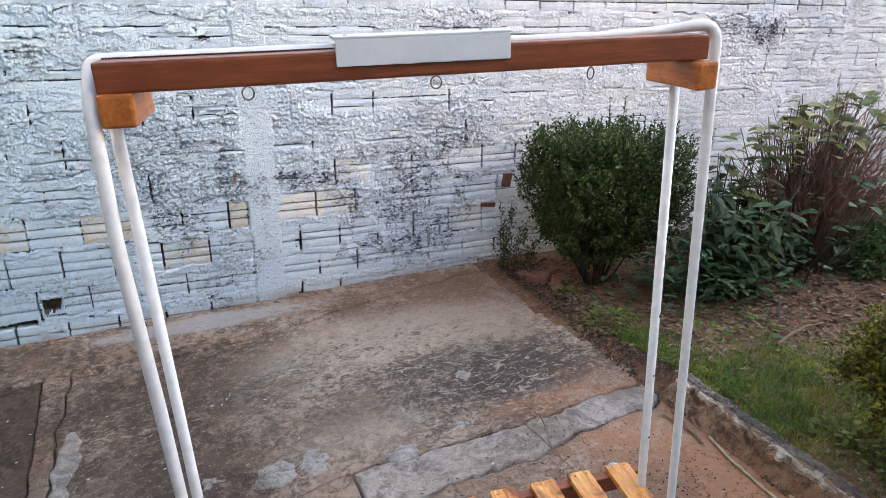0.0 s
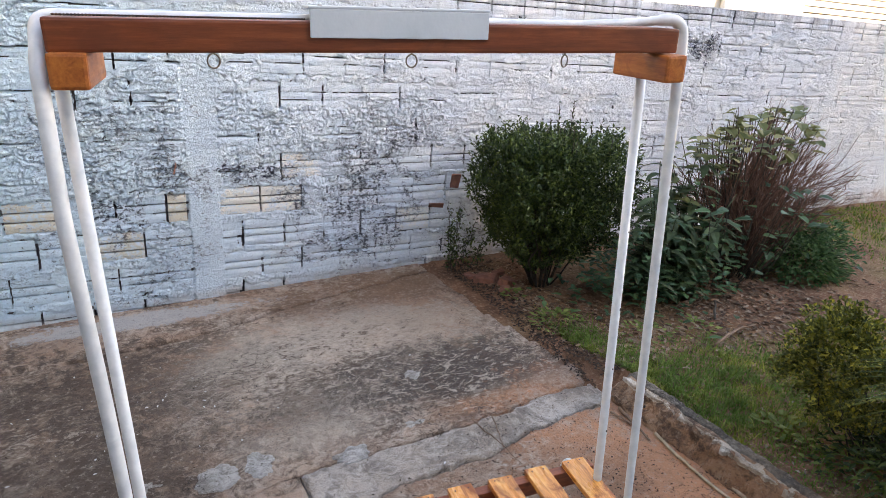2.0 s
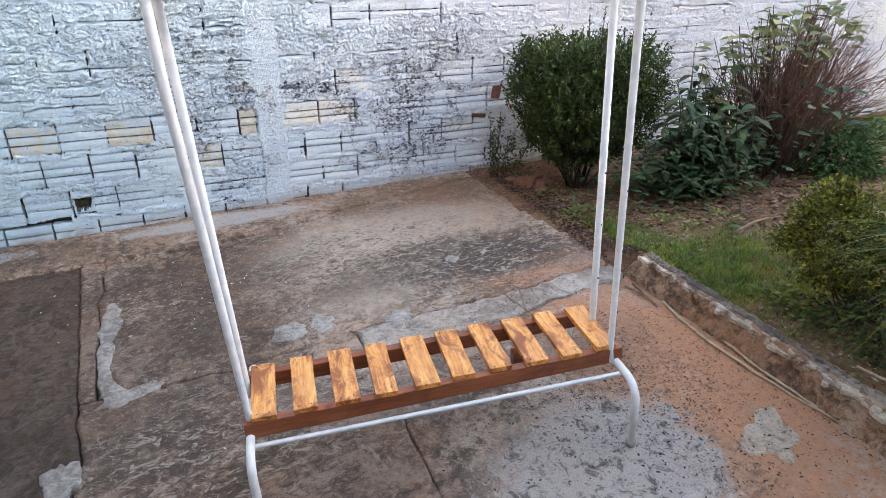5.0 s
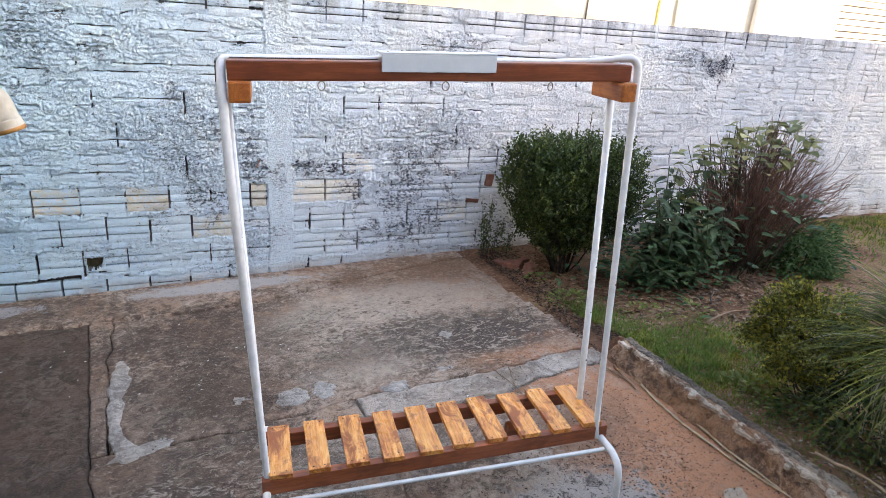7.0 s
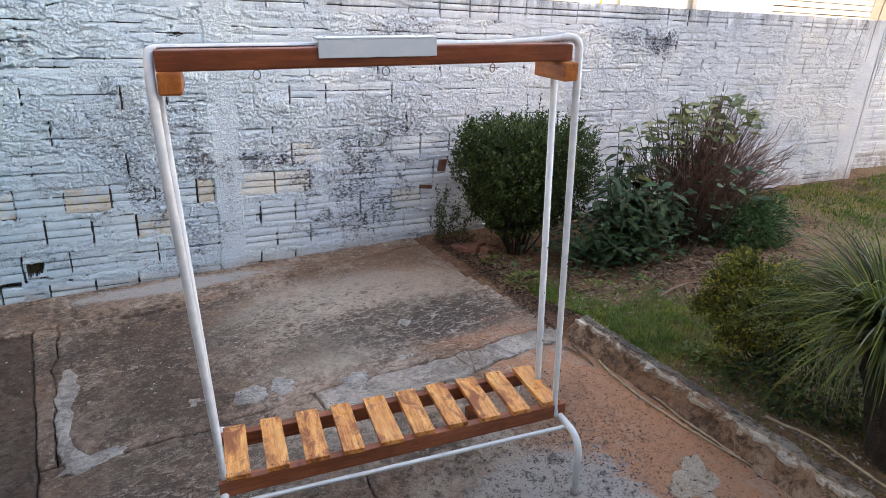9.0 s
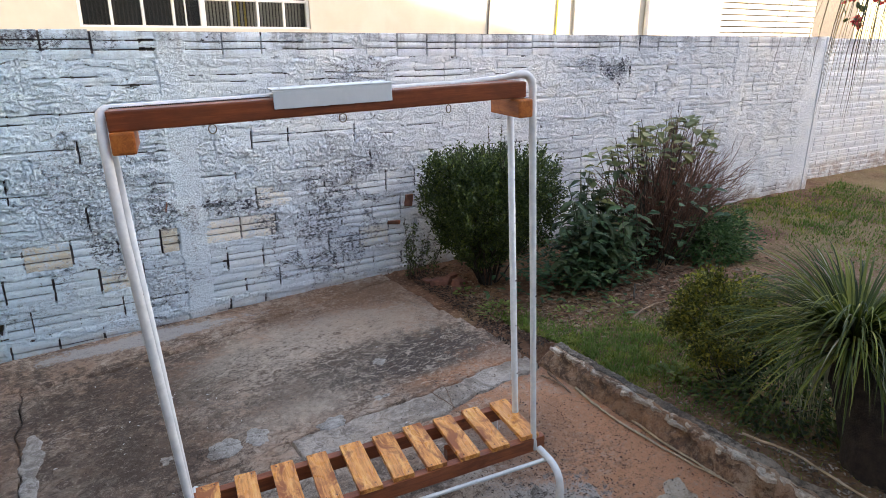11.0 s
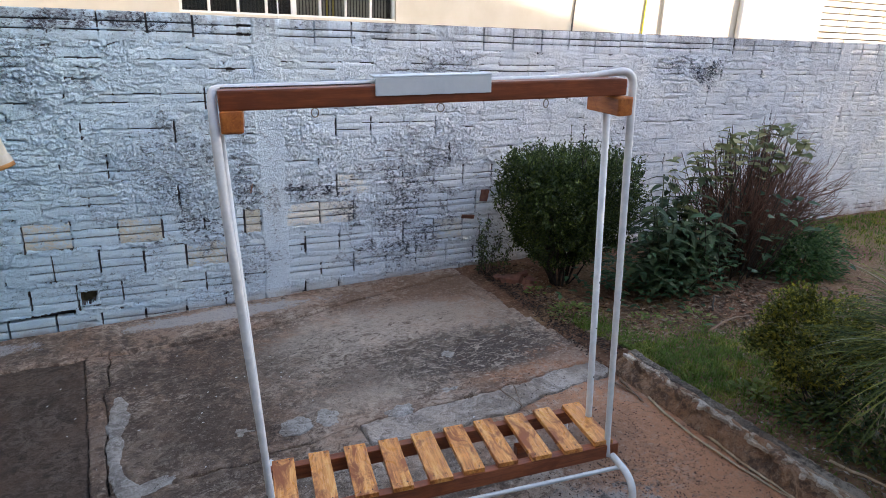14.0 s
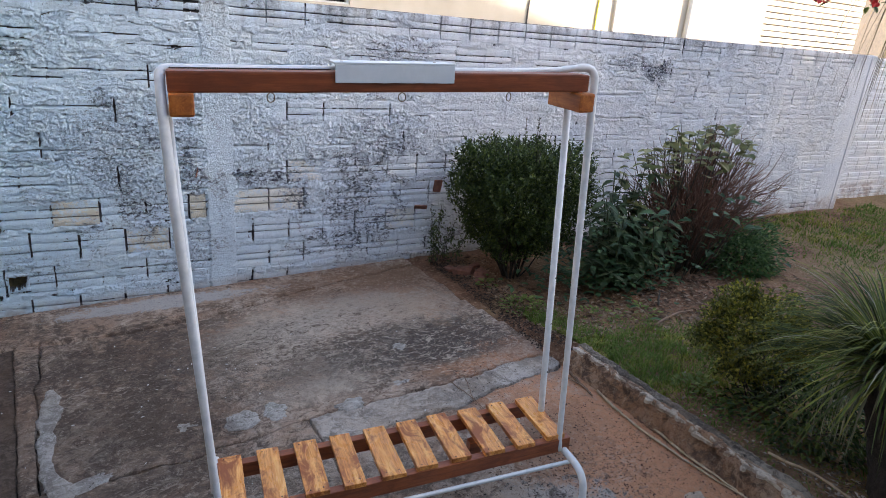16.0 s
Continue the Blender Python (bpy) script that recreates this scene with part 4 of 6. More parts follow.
def build_rack():
    rack = thing("clothes_rack", RACK, "homemade white pipe clothes rack with stained beam and slatted shelf", "clothes rack")
    r = 0.0142
    # one long pipe: up, over the beam, and down again
    bm = bmesh.new()
    line = [(0.122, -0.105, 0.262), (0.122, -0.100, 0.33), (0.074, 0.112, 1.7080), (1.495, 0.104, 1.7330), (1.405, -0.085, 0.33), (1.409, -0.090, 0.262)]
    line = rounded(line[:2] + [(0.095, -0.030, 0.97), (0.081, -0.012, 1.36), (0.0745, 0.045, 1.62)] + line[2:3] + [(1.18, 0.112, 1.7110)], 0.026, 6) + rounded([(1.30, 0.112, 1.7125), (1.385, 0.112, 1.7230)] + line[3:], 0.085, 10)[1:]
    tube(bm, line, r, 16, True, [0.0115 if 0.12 < q.x < 1.425 else r for q in line])
    part("front_pipe", bm, PIPE_PAINT, rack, "long white painted bent pipe", True)
    for side, (ut, ub) in enumerate(((0.079, 0.109), (1.448, 1.412))):
        bm = bmesh.new()
        tube(bm, [(ut, 0.185, 1.60), (ub, 0.078, 0.30), (ub, 0.075, 0.262)], 0.0134, 16)
        part("rear_pipe", bm, PIPE_PAINT, rack, smooth=True)
        bm = bmesh.new()
        uf = 0.117 if side == 0 else 1.428
        tube(bm, rounded([(uf, -0.255, 0.004), (uf, -0.252, 0.262), (uf, 0.30, 0.262), (uf, 0.305, 0.004)], 0.085, 9), r, 16)
        foot = part("foot_pipe", bm, PIPE_PAINT, rack, "white pipe bent down to the floor", True)
        for fv in (-0.255, 0.305):
            bm = bmesh.new()
            tube(bm, [(uf, fv, 0.0), (uf, fv, 0.022)], 0.0182, 16)
            part("foot_cap", bm, CAP_GREY, foot, "worn grey plastic cap", True)
        # dark nail heads and chips along the pipe
        for k in range(5):
            s = 0.12 + 0.17 * k + random.uniform(-0.03, 0.03)
            a = Vector((0.122, -0.10, 0.33)) if side == 0 else Vector((1.405, -0.085, 0.33))
            b = Vector((0.076, 0.07, 1.66)) if side == 0 else Vector((1.490, 0.07, 1.66))
            c = a.lerp(b, s) + Vector((random.uniform(-0.008, 0.008), -0.0148, 0))
            bm = bmesh.new()
            bmesh.ops.create_icosphere(bm, subdivisions=1, radius=random.uniform(0.0022, 0.004), matrix=Matrix.Translation(c) @ Matrix.Diagonal((1, 0.6, 1.5, 1)))
            if side == 1 or k in (1, 3):
                part("paint_chip", bm, CHIP, rack, smooth=True)
            if side == 0:
                continue
            a = Vector((ub, 0.078, 0.33))
            b = Vector((ut, 0.185, 1.55))
            c = a.lerp(b, min(1, s + 0.05)) + Vector((random.uniform(-0.008, 0.008), -0.0132, 0))
            bm = bmesh.new()
            bmesh.ops.create_icosphere(bm, subdivisions=1, radius=random.uniform(0.002, 0.0035), matrix=Matrix.Translation(c) @ Matrix.Diagonal((1, 0.6, 1.5, 1)))
            part("paint_chip", bm, CHIP, rack, smooth=True)
    # ribbed rod between the feet
    bm = bmesh.new()
    n = 230
    pts = [(0.122 + (1.428 - 0.122) * i / n, -0.150, 0.2425 + 0.006 * i / n) for i in range(n + 1)]
    tube(bm, pts, 0.0078, 8, radii=[0.0078 + (0.0011 if i % 2 else 0.0) for i in range(n + 1)])
    part("ribbed_rod", bm, PIPE_PAINT, rack, "thin white ribbed steel rod", True)
    # the beam
    bm = bmesh.new()
    box(bm, 0.0925, 0.035, 1.6515, 1.431, 0.108, 1.7115, 0.006)
    bmesh.ops.subdivide_edges(bm, edges=[e for e in bm.edges if e.calc_length() > 1.0], cuts=30)
    for q in bm.verts:
        q.co.z += 0.0025 * (q.co.x - 0.76) + 0.0008 * fbm(q.co.x * 9, q.co.y * 30, q.co.z * 20)
        if q.co.x > 1.36 and q.co.z > 1.70:
            q.co.z -= 0.004 * (q.co.x - 1.36) / 0.07
    part("beam", bm, BEAM_WOOD, rack, "dark reddish brown stained timber beam")
    # blocks under the beam's ends
    for x0, x1 in ((0.094, 0.158), (1.385, 1.440)):
        bm = bmesh.new()
        box(bm, x0, 0.018 if x0 < 1 else 0.004, 1.586, x1, 0.228, 1.6505, 0.007, 0.0015)
        part("block", bm, BLOCK_WOOD, rack, "orange stained cross block with rounded edges")
    # notched dark seam between pipe and beam
    bm = bmesh.new()
    pts = [(0.10 + i * 0.003, 0.0985, 1.7125) for i in range(152)]
    tube(bm, pts, 0.003, 6, True, [0.0024 if i % 2 else 0.0012 for i in range(152)])
    part("notched_seam", bm, CHIP, rack, "dotted dark seam", True)
    # folded board over the middle
    bm = bmesh.new()
    box(bm, 0.553, 0.028, 1.680, 0.930, 0.0345, 1.7335, 0.0018)
    bmesh.ops.subdivide_edges(bm, edges=[e for e in bm.edges if e.calc_length() > 0.3], cuts=24)
    for q in bm.verts:
        if q.co.z < 1.70:
            q.co.z += 0.0012 * fbm(q.co.x * 25, 1.0, 0.0)
    plaque = part("cover_board", bm, PLAQUE_PAINT, rack, "pale grey painted cover board")
    bm = bmesh.new()
    box(bm, 0.550, 0.0275, 1.734, 0.931, 0.116, 1.7395, 0.0018)
    part("cover_top", bm, PLAQUE_PAINT, plaque)
    for uu in (0.578, 0.872):
        bm = bmesh.new()
        bmesh.ops.create_cone(bm, cap_ends=True, segments=12, radius1=0.0045, radius2=0.004, depth=0.002, matrix=Matrix.Translation((uu, 0.062, 1.7402)))
        part("screw", bm, STEEL, plaque)
    # screw eyes for hangers
    for uu in (0.370, 0.772, 1.145):
        bm = bmesh.new()
        tw = random.uniform(-0.5, 0.5)
        loop = []
        for i in range(25):
            a = math.pi / 2 + 2 * math.pi * i / 24
            loop.append((uu + 0.0125 * math.cos(a) * math.cos(tw), 0.072 + 0.0125 * math.cos(a) * math.sin(tw), 1.633 + 0.0135 * math.sin(a) + (0.002 if i in (0, 24) else 0)))
        tube(bm, loop, 0.0017, 8)
        tube(bm, [(uu, 0.072, 1.6455), (uu, 0.072, 1.66)], 0.0019, 8)
        part("screw_eye", bm, STEEL, rack, "small steel ring hook", True)
    # shelf: two rails and ten slats
    turn = 0.024
    for v0 in (-0.127, 0.128):
        bm = bmesh.new()
        box(bm, 0.103, 0.0, 0.2565, 1.452, 0.034, 0.3165, 0.003)
        bmesh.ops.subdivide_edges(bm, edges=[e for e in bm.edges if e.calc_length() > 1.0], cuts=24)
        for q in bm.verts:
            q.co.y += v0 + turn * (q.co.x - 0.12)
            q.co.z += 0.0012 * fbm(q.co.x * 6, q.co.y * 20, q.co.z * 20)
        part("shelf_rail", bm, RAIL_WOOD, rack, "dark reddish brown stained rail")
    for i in range(10):
        uu = 0.1275 + i * 0.1352
        wide = (0.080, 0.079, 0.084, 0.078, 0.087, 0.082, 0.080, 0.083, 0.077, 0.080)[i]
        bm = bmesh.new()
        box(bm, uu, -0.126 + random.uniform(-0.006, 0.006), 0.3175, uu + wide, 0.163 + random.uniform(-0.006, 0.006), 0.3365, 0.0025, 0.0012)
        bmesh.ops.subdivide_edges(bm, edges=[e for e in bm.edges if e.calc_length() > 0.2], cuts=12)
        lean = random.uniform(-0.012, 0.012)
        for q in bm.verts:
            q.co.x += lean * q.co.y + 0.0012 * fbm(uu * 40, q.co.y * 22, q.co.x * 60)
            q.co.y += turn * (uu - 0.12)
            q.co.z += 0.0009 * fbm(uu * 31, q.co.y * 13, q.co.x * 30)
        slat = part("slat", bm, SLAT_WOOD, rack)
        for du, dv in ((0.02, -0.11), (wide - 0.02, -0.108), (0.018, 0.148), (wide - 0.018, 0.15)):
            bm = bmesh.new()
            bmesh.ops.create_cone(bm, cap_ends=True, segments=8, radius1=0.003, radius2=0.0026, depth=0.0016, matrix=Matrix.Translation((uu + du, dv + turn * (uu - 0.12), 0.3371)))
            part("nail_head", bm, CHIP, slat)
    bm = bmesh.new()
    box(bm, 1.085, 0.06, 0.150, 1.135, 0.10, 0.256, 0.003)
    part("stub", bm, RAIL_WOOD, rack, "short wooden stub below the shelf")
    return rack


build_rack()

# ---- plants ----
def leaf_mesh(name, spots, mat, parent=None, label="", fold=0.25, segs=2):
    """Many leaves in one mesh. Each spot: place, direction, up, length, width, droop."""
    verts, faces = [], []
    for p, d, up, ln, wd, droop in spots:
        d = d.normalized()
        side = d.cross(up)
        if side.length < 1e-4:
            side = d.orthogonal()
        side.normalize()
        up = side.cross(d)
        n = len(verts)
        if segs == 1:
            a, b = p + d * ln * 0.5, p + d * ln - up * droop * ln
            m = a - up * droop * ln * 0.3
            verts += [p, m + side * wd * 0.5 + up * fold * wd, b, m - side * wd * 0.5 + up * fold * wd]
            faces += [(n, n + 1, n + 2), (n, n + 2, n + 3)]
        else:
            rows = [(0.0, 0.0), (0.14, 0.66), (0.38, 1.0), (0.68, 0.80), (0.88, 0.38), (1.0, 0.0)]
            c = []
            for s, w in rows:
                q = p + d * ln * s - up * droop * ln * s * s
                c.append((q, w * wd * 0.5))
            verts += [c[0][0]]
            for q, w in c[1:5]:
                verts += [q + side * w + up * fold * w, q, q - side * w + up * fold * w]
            verts += [c[5][0]]
            faces += [(n, n + 1, n + 2), (n, n + 2, n + 3), (n + 10, n + 13, n + 11), (n + 11, n + 13, n + 12)]
            for r in (1, 4, 7):
                faces += [(n + r, n + r + 3, n + r + 4, n + r + 1), (n + r + 1, n + r + 4, n + r + 5, n + r + 2)]
    me = bpy.data.meshes.new(name)
    me.from_pydata([tuple(v) for v in verts], [], faces)
    me.materials.append(mat)
    ob = new(name, me)
    ob["kind"] = "stuff"
    if parent:
        ob.parent = parent
    if label:
        ob["label"] = label
    return ob


def ball(rng):
    while True:
        v = Vector((rng.uniform(-1, 1), rng.uniform(-1, 1), rng.uniform(-1, 1)))
        if 0.05 < v.length < 1:
            return v


def stems(name, lines, mat, parent, label="", sides=5):
    bm = bmesh.new()
    for pts, r0, r1 in lines:
        n = len(pts)
        tube(bm, pts, r0, sides, True, [r0 + (r1 - r0) * i / (n - 1) for i in range(n)])
    return tagged(part(name, bm, mat, parent, label, True), kind="stuff")


def bent(a, b, rng, wob, n=5):
    a, b = Vector(a), Vector(b)
    return [a.lerp(b, i / (n - 1)) + (ball(rng) * wob * math.sin(math.pi * i / (n - 1)) if 0 < i < n - 1 else Vector()) for i in range(n)]


def place(x, y, dz=0.0):
    return pose(x, y, soil(x, y) + dz)


def clipped_bush():
    """A dense small-leaved bush, clipped flat on top, bare stems below."""
    rng = random.Random(21)
    bush = thing("clipped_bush", place(3.28, 3.46), "dense dark green small-leaved bush with loose top sprigs", "bush")
    lines = []
    for i in range(26):
        a = rng.uniform(0, 2 * math.pi)
        r = rng.uniform(0.12, 0.48)
        lines.append((bent((0.05 * math.cos(a), 0.05 * math.sin(a), -0.03), (r * math.cos(a) * 0.9, r * math.sin(a) * 0.7, rng.uniform(0.45, 0.75)), rng, 0.06), rng.uniform(0.005, 0.011), 0.003))
    stems("stem", lines, BARK_DARK, bush, "dark bare stems")
    spots, twigs = [], []

    def shape(v):
        """The crown: broad above, drawn in towards the stems."""
        z = 0.57 + v.z * 0.43
        wide = 1.0 if v.z > 0.0 else max(0.44, 1.0 + v.z * 0.48)
        return Vector((v.x * 0.50 * wide + 0.01, v.y * 0.42 * wide, z))

    for _ in range(4300):
        v = ball(rng)
        u = v.normalized()
        u = Vector((max(-0.86, min(0.86, u.x * 1.25)), max(-0.9, min(0.9, u.y * 1.2)), max(-1, min(0.86, u.z * 1.3))))
        r = rng.uniform(0.15, 1.0) ** 0.5
        c = shape(u * r)
        c += Vector((0.05 * fbm(c.x * 5, c.y * 5, c.z * 5), 0.05 * fbm(c.x * 5 + 9, c.y * 5, c.z * 5), 0.055 * fbm(c.x * 4, c.y * 4, c.z * 4 + 5)))
        if noise.noise(c * 5.5) > 0.58 or (c.z < 0.34 and noise.noise(c * 8) > 0.12):
            continue
        out = (Vector((u.x * 0.7, u.y * 0.7, u.z * 0.3 + 0.9))).normalized()
        ln = rng.uniform(0.06, 0.12)
        for k in range(11):
            s = k / 10
            d = (out * 0.55 + ball(rng)).normalized()
            spots.append((c + out * ln * s + ball(rng) * 0.008, d, Vector((0, 0, 1)) + ball(rng) * 0.4, rng.uniform(0.022, 0.036), rng.uniform(0.012, 0.018), 0.1))
    for _ in range(26):
        a, r = rng.uniform(0, 2 * math.pi), rng.uniform(0.1, 0.55)
        base = Vector((r * math.cos(a) * 0.8, r * math.sin(a) * 0.65, 0.96))
        tall = rng.uniform(0.05, 0.15) if rng.random() < 0.85 else 0.26
        top = base + Vector((rng.uniform(-0.03, 0.03), rng.uniform(-0.03, 0.03), tall))
        twigs.append(([base, base.lerp(top, 0.5), top], 0.003, 0.0015))
        for k in range(int(tall * 110)):
            q = base.lerp(top, rng.random())
            spots.append((q, ball(rng) + Vector((0, 0, 0.6)), Vector((0, 0, 1)) + ball(rng) * 0.3, rng.uniform(0.018, 0.03), 0.013, 0.1))
    stems("twig", twigs, BARK_DARK, bush)
    leaf_mesh("foliage", spots, BUSH_LEAF, bush, "small glossy dark green leaves", segs=1)
    # thin seedlings at its foot, against the wall
    spots = []
    lines = []
    for _ in range(13):
        a = Vector((rng.gauss(-0.40, 0.10), rng.gauss(0.45, 0.05), -0.06))
        b = a + Vector((rng.gauss(0.02, 0.06), rng.gauss(0, 0.03), rng.uniform(0.22, 0.58)))
        pts = bent(a, b, rng, 0.03, 5)
        lines.append((pts, 0.003, 0.0015))
        for _ in range(30):
            q = a.lerp(b, rng.uniform(0.2, 1.0)) + ball(rng) * 0.04
            spots.append((q, ball(rng) + Vector((0, 0, 0.1)), Vector((0, 0, 1)) + ball(rng) * 0.4, rng.uniform(0.022, 0.040), 0.018, 0.2))
    stems("foot_stem", lines, BARK_DARK, bush)
    leaf_mesh("foot_growth", spots, BUSH_LEAF, bush, "thin sprigs at the foot", segs=1)


def broadleaf_plant():
    rng = random.Random(33)
    plant = thing("broadleaf_plant", place(4.05, 3.12), "leafy dark green plant with long drooping leaves", "plant")
    lines, spots = [], []
    for i in range(40):
        a, r = rng.uniform(0, 2 * math.pi), rng.uniform(0.05, 0.50)
        tip = Vector((r * math.cos(a) * 1.15, r * math.sin(a) * 0.8, rng.uniform(0.25, 0.95) * (1.1 - 0.7 * r)))
        pts = bent((0.1 * math.cos(a), 0.1 * math.sin(a), -0.03), tip, rng, 0.03)
        lines.append((pts, 0.007, 0.003))
        for k in range(13):
            s = rng.uniform(0.3, 1.0)
            q = pts[0].lerp(tip, s)
            b = rng.uniform(0, 2 * math.pi)
            d = Vector((math.cos(b), math.sin(b), rng.uniform(-0.15, 0.35)))
            spots.append((q, d, Vector((0, 0, 1)), rng.uniform(0.10, 0.17), rng.uniform(0.045, 0.065), rng.uniform(0.25, 0.6)))
    stems("stem", lines, GREEN_STEM, plant)
    leaf_mesh("foliage", spots, BROAD_LEAF, plant, "long pointed leaves")
    spots = []
    for _ in range(1500):
        c = Vector((rng.gauss(-0.10, 0.30), rng.gauss(-0.02, 0.18), abs(rng.gauss(0.08, 0.24)) + 0.02))
        b = rng.uniform(0, 2 * math.pi)
        spots.append((c, Vector((math.cos(b), math.sin(b), 0.2)), Vector((0, 0, 1)), rng.uniform(0.04, 0.075), rng.uniform(0.025, 0.04), 0.35))
    leaf_mesh("undergrowth", spots, BUSH_LEAF_COOL, plant, "smaller leaves round the foot")


def twig_shrub():
    rng = random.Random(45)
    shrub = thing("twig_shrub", place(4.86, 3.22), "shrub of reddish bare twigs with a few broad pale leaves", "shrub")
    lines, spots = [], []
    for i in range(430):
        a = rng.uniform(0, 2 * math.pi)
        lean = rng.uniform(0.05, 1.0) ** 0.8
        r = lean * 0.78
        tall = (1.08 - 0.42 * lean ** 2) * rng.uniform(0.62, 1.05)
        base = Vector((0.22 * math.cos(a) * rng.random(), 0.18 * math.sin(a) * rng.random(), rng.uniform(-0.03, 0.25)))
        tip = Vector((r * math.cos(a) * 1.05 + 0.14, r * math.sin(a) * 0.6, tall))
        pts = bent(base, tip, rng, 0.10, 6)
        pts = [q + Vector((0, 0, 0.10 * math.sin(math.pi * k / 5) * lean)) for k, q in enumerate(pts)]
        lines.append((pts, rng.uniform(0.0035, 0.0065), 0.0018))
        for _ in range(rng.randint(2, 5)):
            q = pts[rng.randint(1, 5)]
            out = Vector((q.x, q.y, 0.5)).normalized() * 0.10 + ball(rng) * 0.09
            m = q + out * rng.uniform(0.4, 0.6) + ball(rng) * 0.025
            lines.append(([q, m, q + out * rng.uniform(0.9, 1.5)], 0.0024, 0.0009))
    stems("twig", lines, TWIG_RED, shrub, "reddish brown bare twigs", 4)
    lines = []
    for i in range(50):
        x = rng.uniform(-0.80, 0.42)
        top = Vector((x, rng.uniform(-0.3, 0.2), 1.28 - 0.35 * abs(x + 0.1) ** 1.3 - 0.45 * rng.random() ** 2))
        pts = bent((x * 0.3, 0, 0.05), top, rng, 0.05, 5)
        lines.append((pts, 0.006, 0.0025))
        for k in range(rng.randint(3, 6)):
            b = rng.uniform(0, 2 * math.pi)
            d = Vector((math.cos(b), math.sin(b), rng.uniform(-0.2, 0.4)))
            q = top + Vector((0, 0, -rng.random() * 0.16))
            spots.append((q, d, Vector((0, 0, 1)) + ball(rng) * 0.3, rng.uniform(0.065, 0.115), rng.uniform(0.06, 0.095), rng.uniform(0.0, 0.5)))
    low = []
    for k in range(64):
        q = Vector((rng.gauss(-0.05, 0.34), rng.gauss(-0.28, 0.12), rng.uniform(0.12, 0.72)))
        b = rng.uniform(0, 2 * math.pi)
        low.append((q, Vector((math.cos(b), math.sin(b), 0.1)), Vector((0, -0.3, 1)), rng.uniform(0.07, 0.11), rng.uniform(0.05, 0.07), 0.3))
        lines.append((bent((q.x * 0.6, q.y * 0.5, 0.0), q, rng, 0.03, 4), 0.004, 0.002))
    leaf_mesh("low_leaf", low, BUSH_LEAF_COOL, shrub, "green leaves among the twigs")
    stems("leaf_stem", lines, TWIG_DARK, shrub)
    leaf_mesh("leaf", spots, PALE_LEAF, shrub, "broad olive and yellowing leaves")


def low_bush(x, y, sx, sy, sz, n, mat, seed, name, label, size=0.035):
    rng = random.Random(seed)
    bush = thing(name, place(x, y), label, "bush")
    spots, lines = [], []
    for _ in range(n):
        v = ball(rng)
        v = v.normalized() * (v.length ** 0.5)
        c = Vector((v.x * sx, v.y * sy, abs(v.z) * sz + 0.02))
        c *= 1.0 + 0.45 * fbm(v.x * 2.2 + seed, v.y * 2.2, v.z * 2.2)
        c.z = max(c.z, 0.01)
        if noise.noise(c * 9 + Vector((seed, 0, 0))) > 0.35:
            continue
        d = Vector((v.x, v.y, 0.3)) + ball(rng) * 0.7
        spots.append((c, d, Vector((0, 0, 1)) + ball(rng) * 0.3, rng.uniform(0.7, 1.3) * size, rng.uniform(0.45, 0.65) * size, 0.3))
    for k in range(14):
        a = rng.uniform(0, 2 * math.pi)
        lines.append((bent((0, 0, -0.03), (sx * 0.7 * math.cos(a), sy * 0.7 * math.sin(a), sz * 0.7), rng, 0.03), 0.005, 0.002))
    stems("stem", lines, BARK_DARK, bush)
    leaf_mesh("foliage", spots, mat, bush, segs=1)
    return bush


def small_shrub():
    """A rounded little shrub on dark crooked stems, yellow-green at its tips."""
    rng = random.Random(57)
    shrub = thing("small_shrub", place(3.45, 1.40), "small yellow-green clipped shrub on dark crooked stems", "shrub")
    lines, spots = [], []
    for k in range(16):
        a = rng.uniform(0, 2 * math.pi)
        lines.append((bent((0.03 * math.cos(a), 0.04 * math.sin(a), -0.03), (0.20 * math.cos(a), 0.12 + 0.24 * math.sin(a), rng.uniform(0.20, 0.40)), rng, 0.06), 0.005, 0.0015))
    stems("stem", lines, BARK_DARK, shrub, "dark crooked stems")
    for _ in range(1900):
        v = ball(rng)
        u = v.normalized() * (rng.uniform(0.2, 1.0) ** 0.5)
        c = Vector((u.x * 0.27, 0.13 + u.y * 0.29, 0.35 + u.z * 0.25))
        c += Vector((0.07 * fbm(c.x * 6, c.z * 6, 7.0), 0.07 * fbm(c.y * 6, c.z * 6, 4.0), 0.10 * fbm(c.x * 6, c.y * 6, 2.0)))
        if noise.noise(c * 7.5) > 0.16:
            continue
        for k in range(7):
            spots.append((c + ball(rng) * 0.03, ball(rng) + u * 0.6 + Vector((0, 0, 0.4)), Vector((0, 0, 1)) + ball(rng) * 0.4, rng.uniform(0.018, 0.028), rng.uniform(0.012, 0.017), 0.1))
    leaf_mesh("foliage", spots, YELLOW_LEAF, shrub, "tiny yellow-green leaves", segs=1)


def strap(p, a, ln, wd, rise, droop, rng, n=8):
    """The midline of a long arching leaf."""
    out = Vector((math.cos(a), math.sin(a), 0))
    pts = []
    twist = rng.uniform(-0.25, 0.25)
    side = Vector((-out.y, out.x, 0))
    for i in range(n):
        s = i / (n - 1)
        pts.append(p + out * ln * s * (1 - 0.18 * s * droop) + side * twist * ln * s * s * 0.4 + Vector((0, 0, ln * (rise * s - droop * s * s))))
    return pts


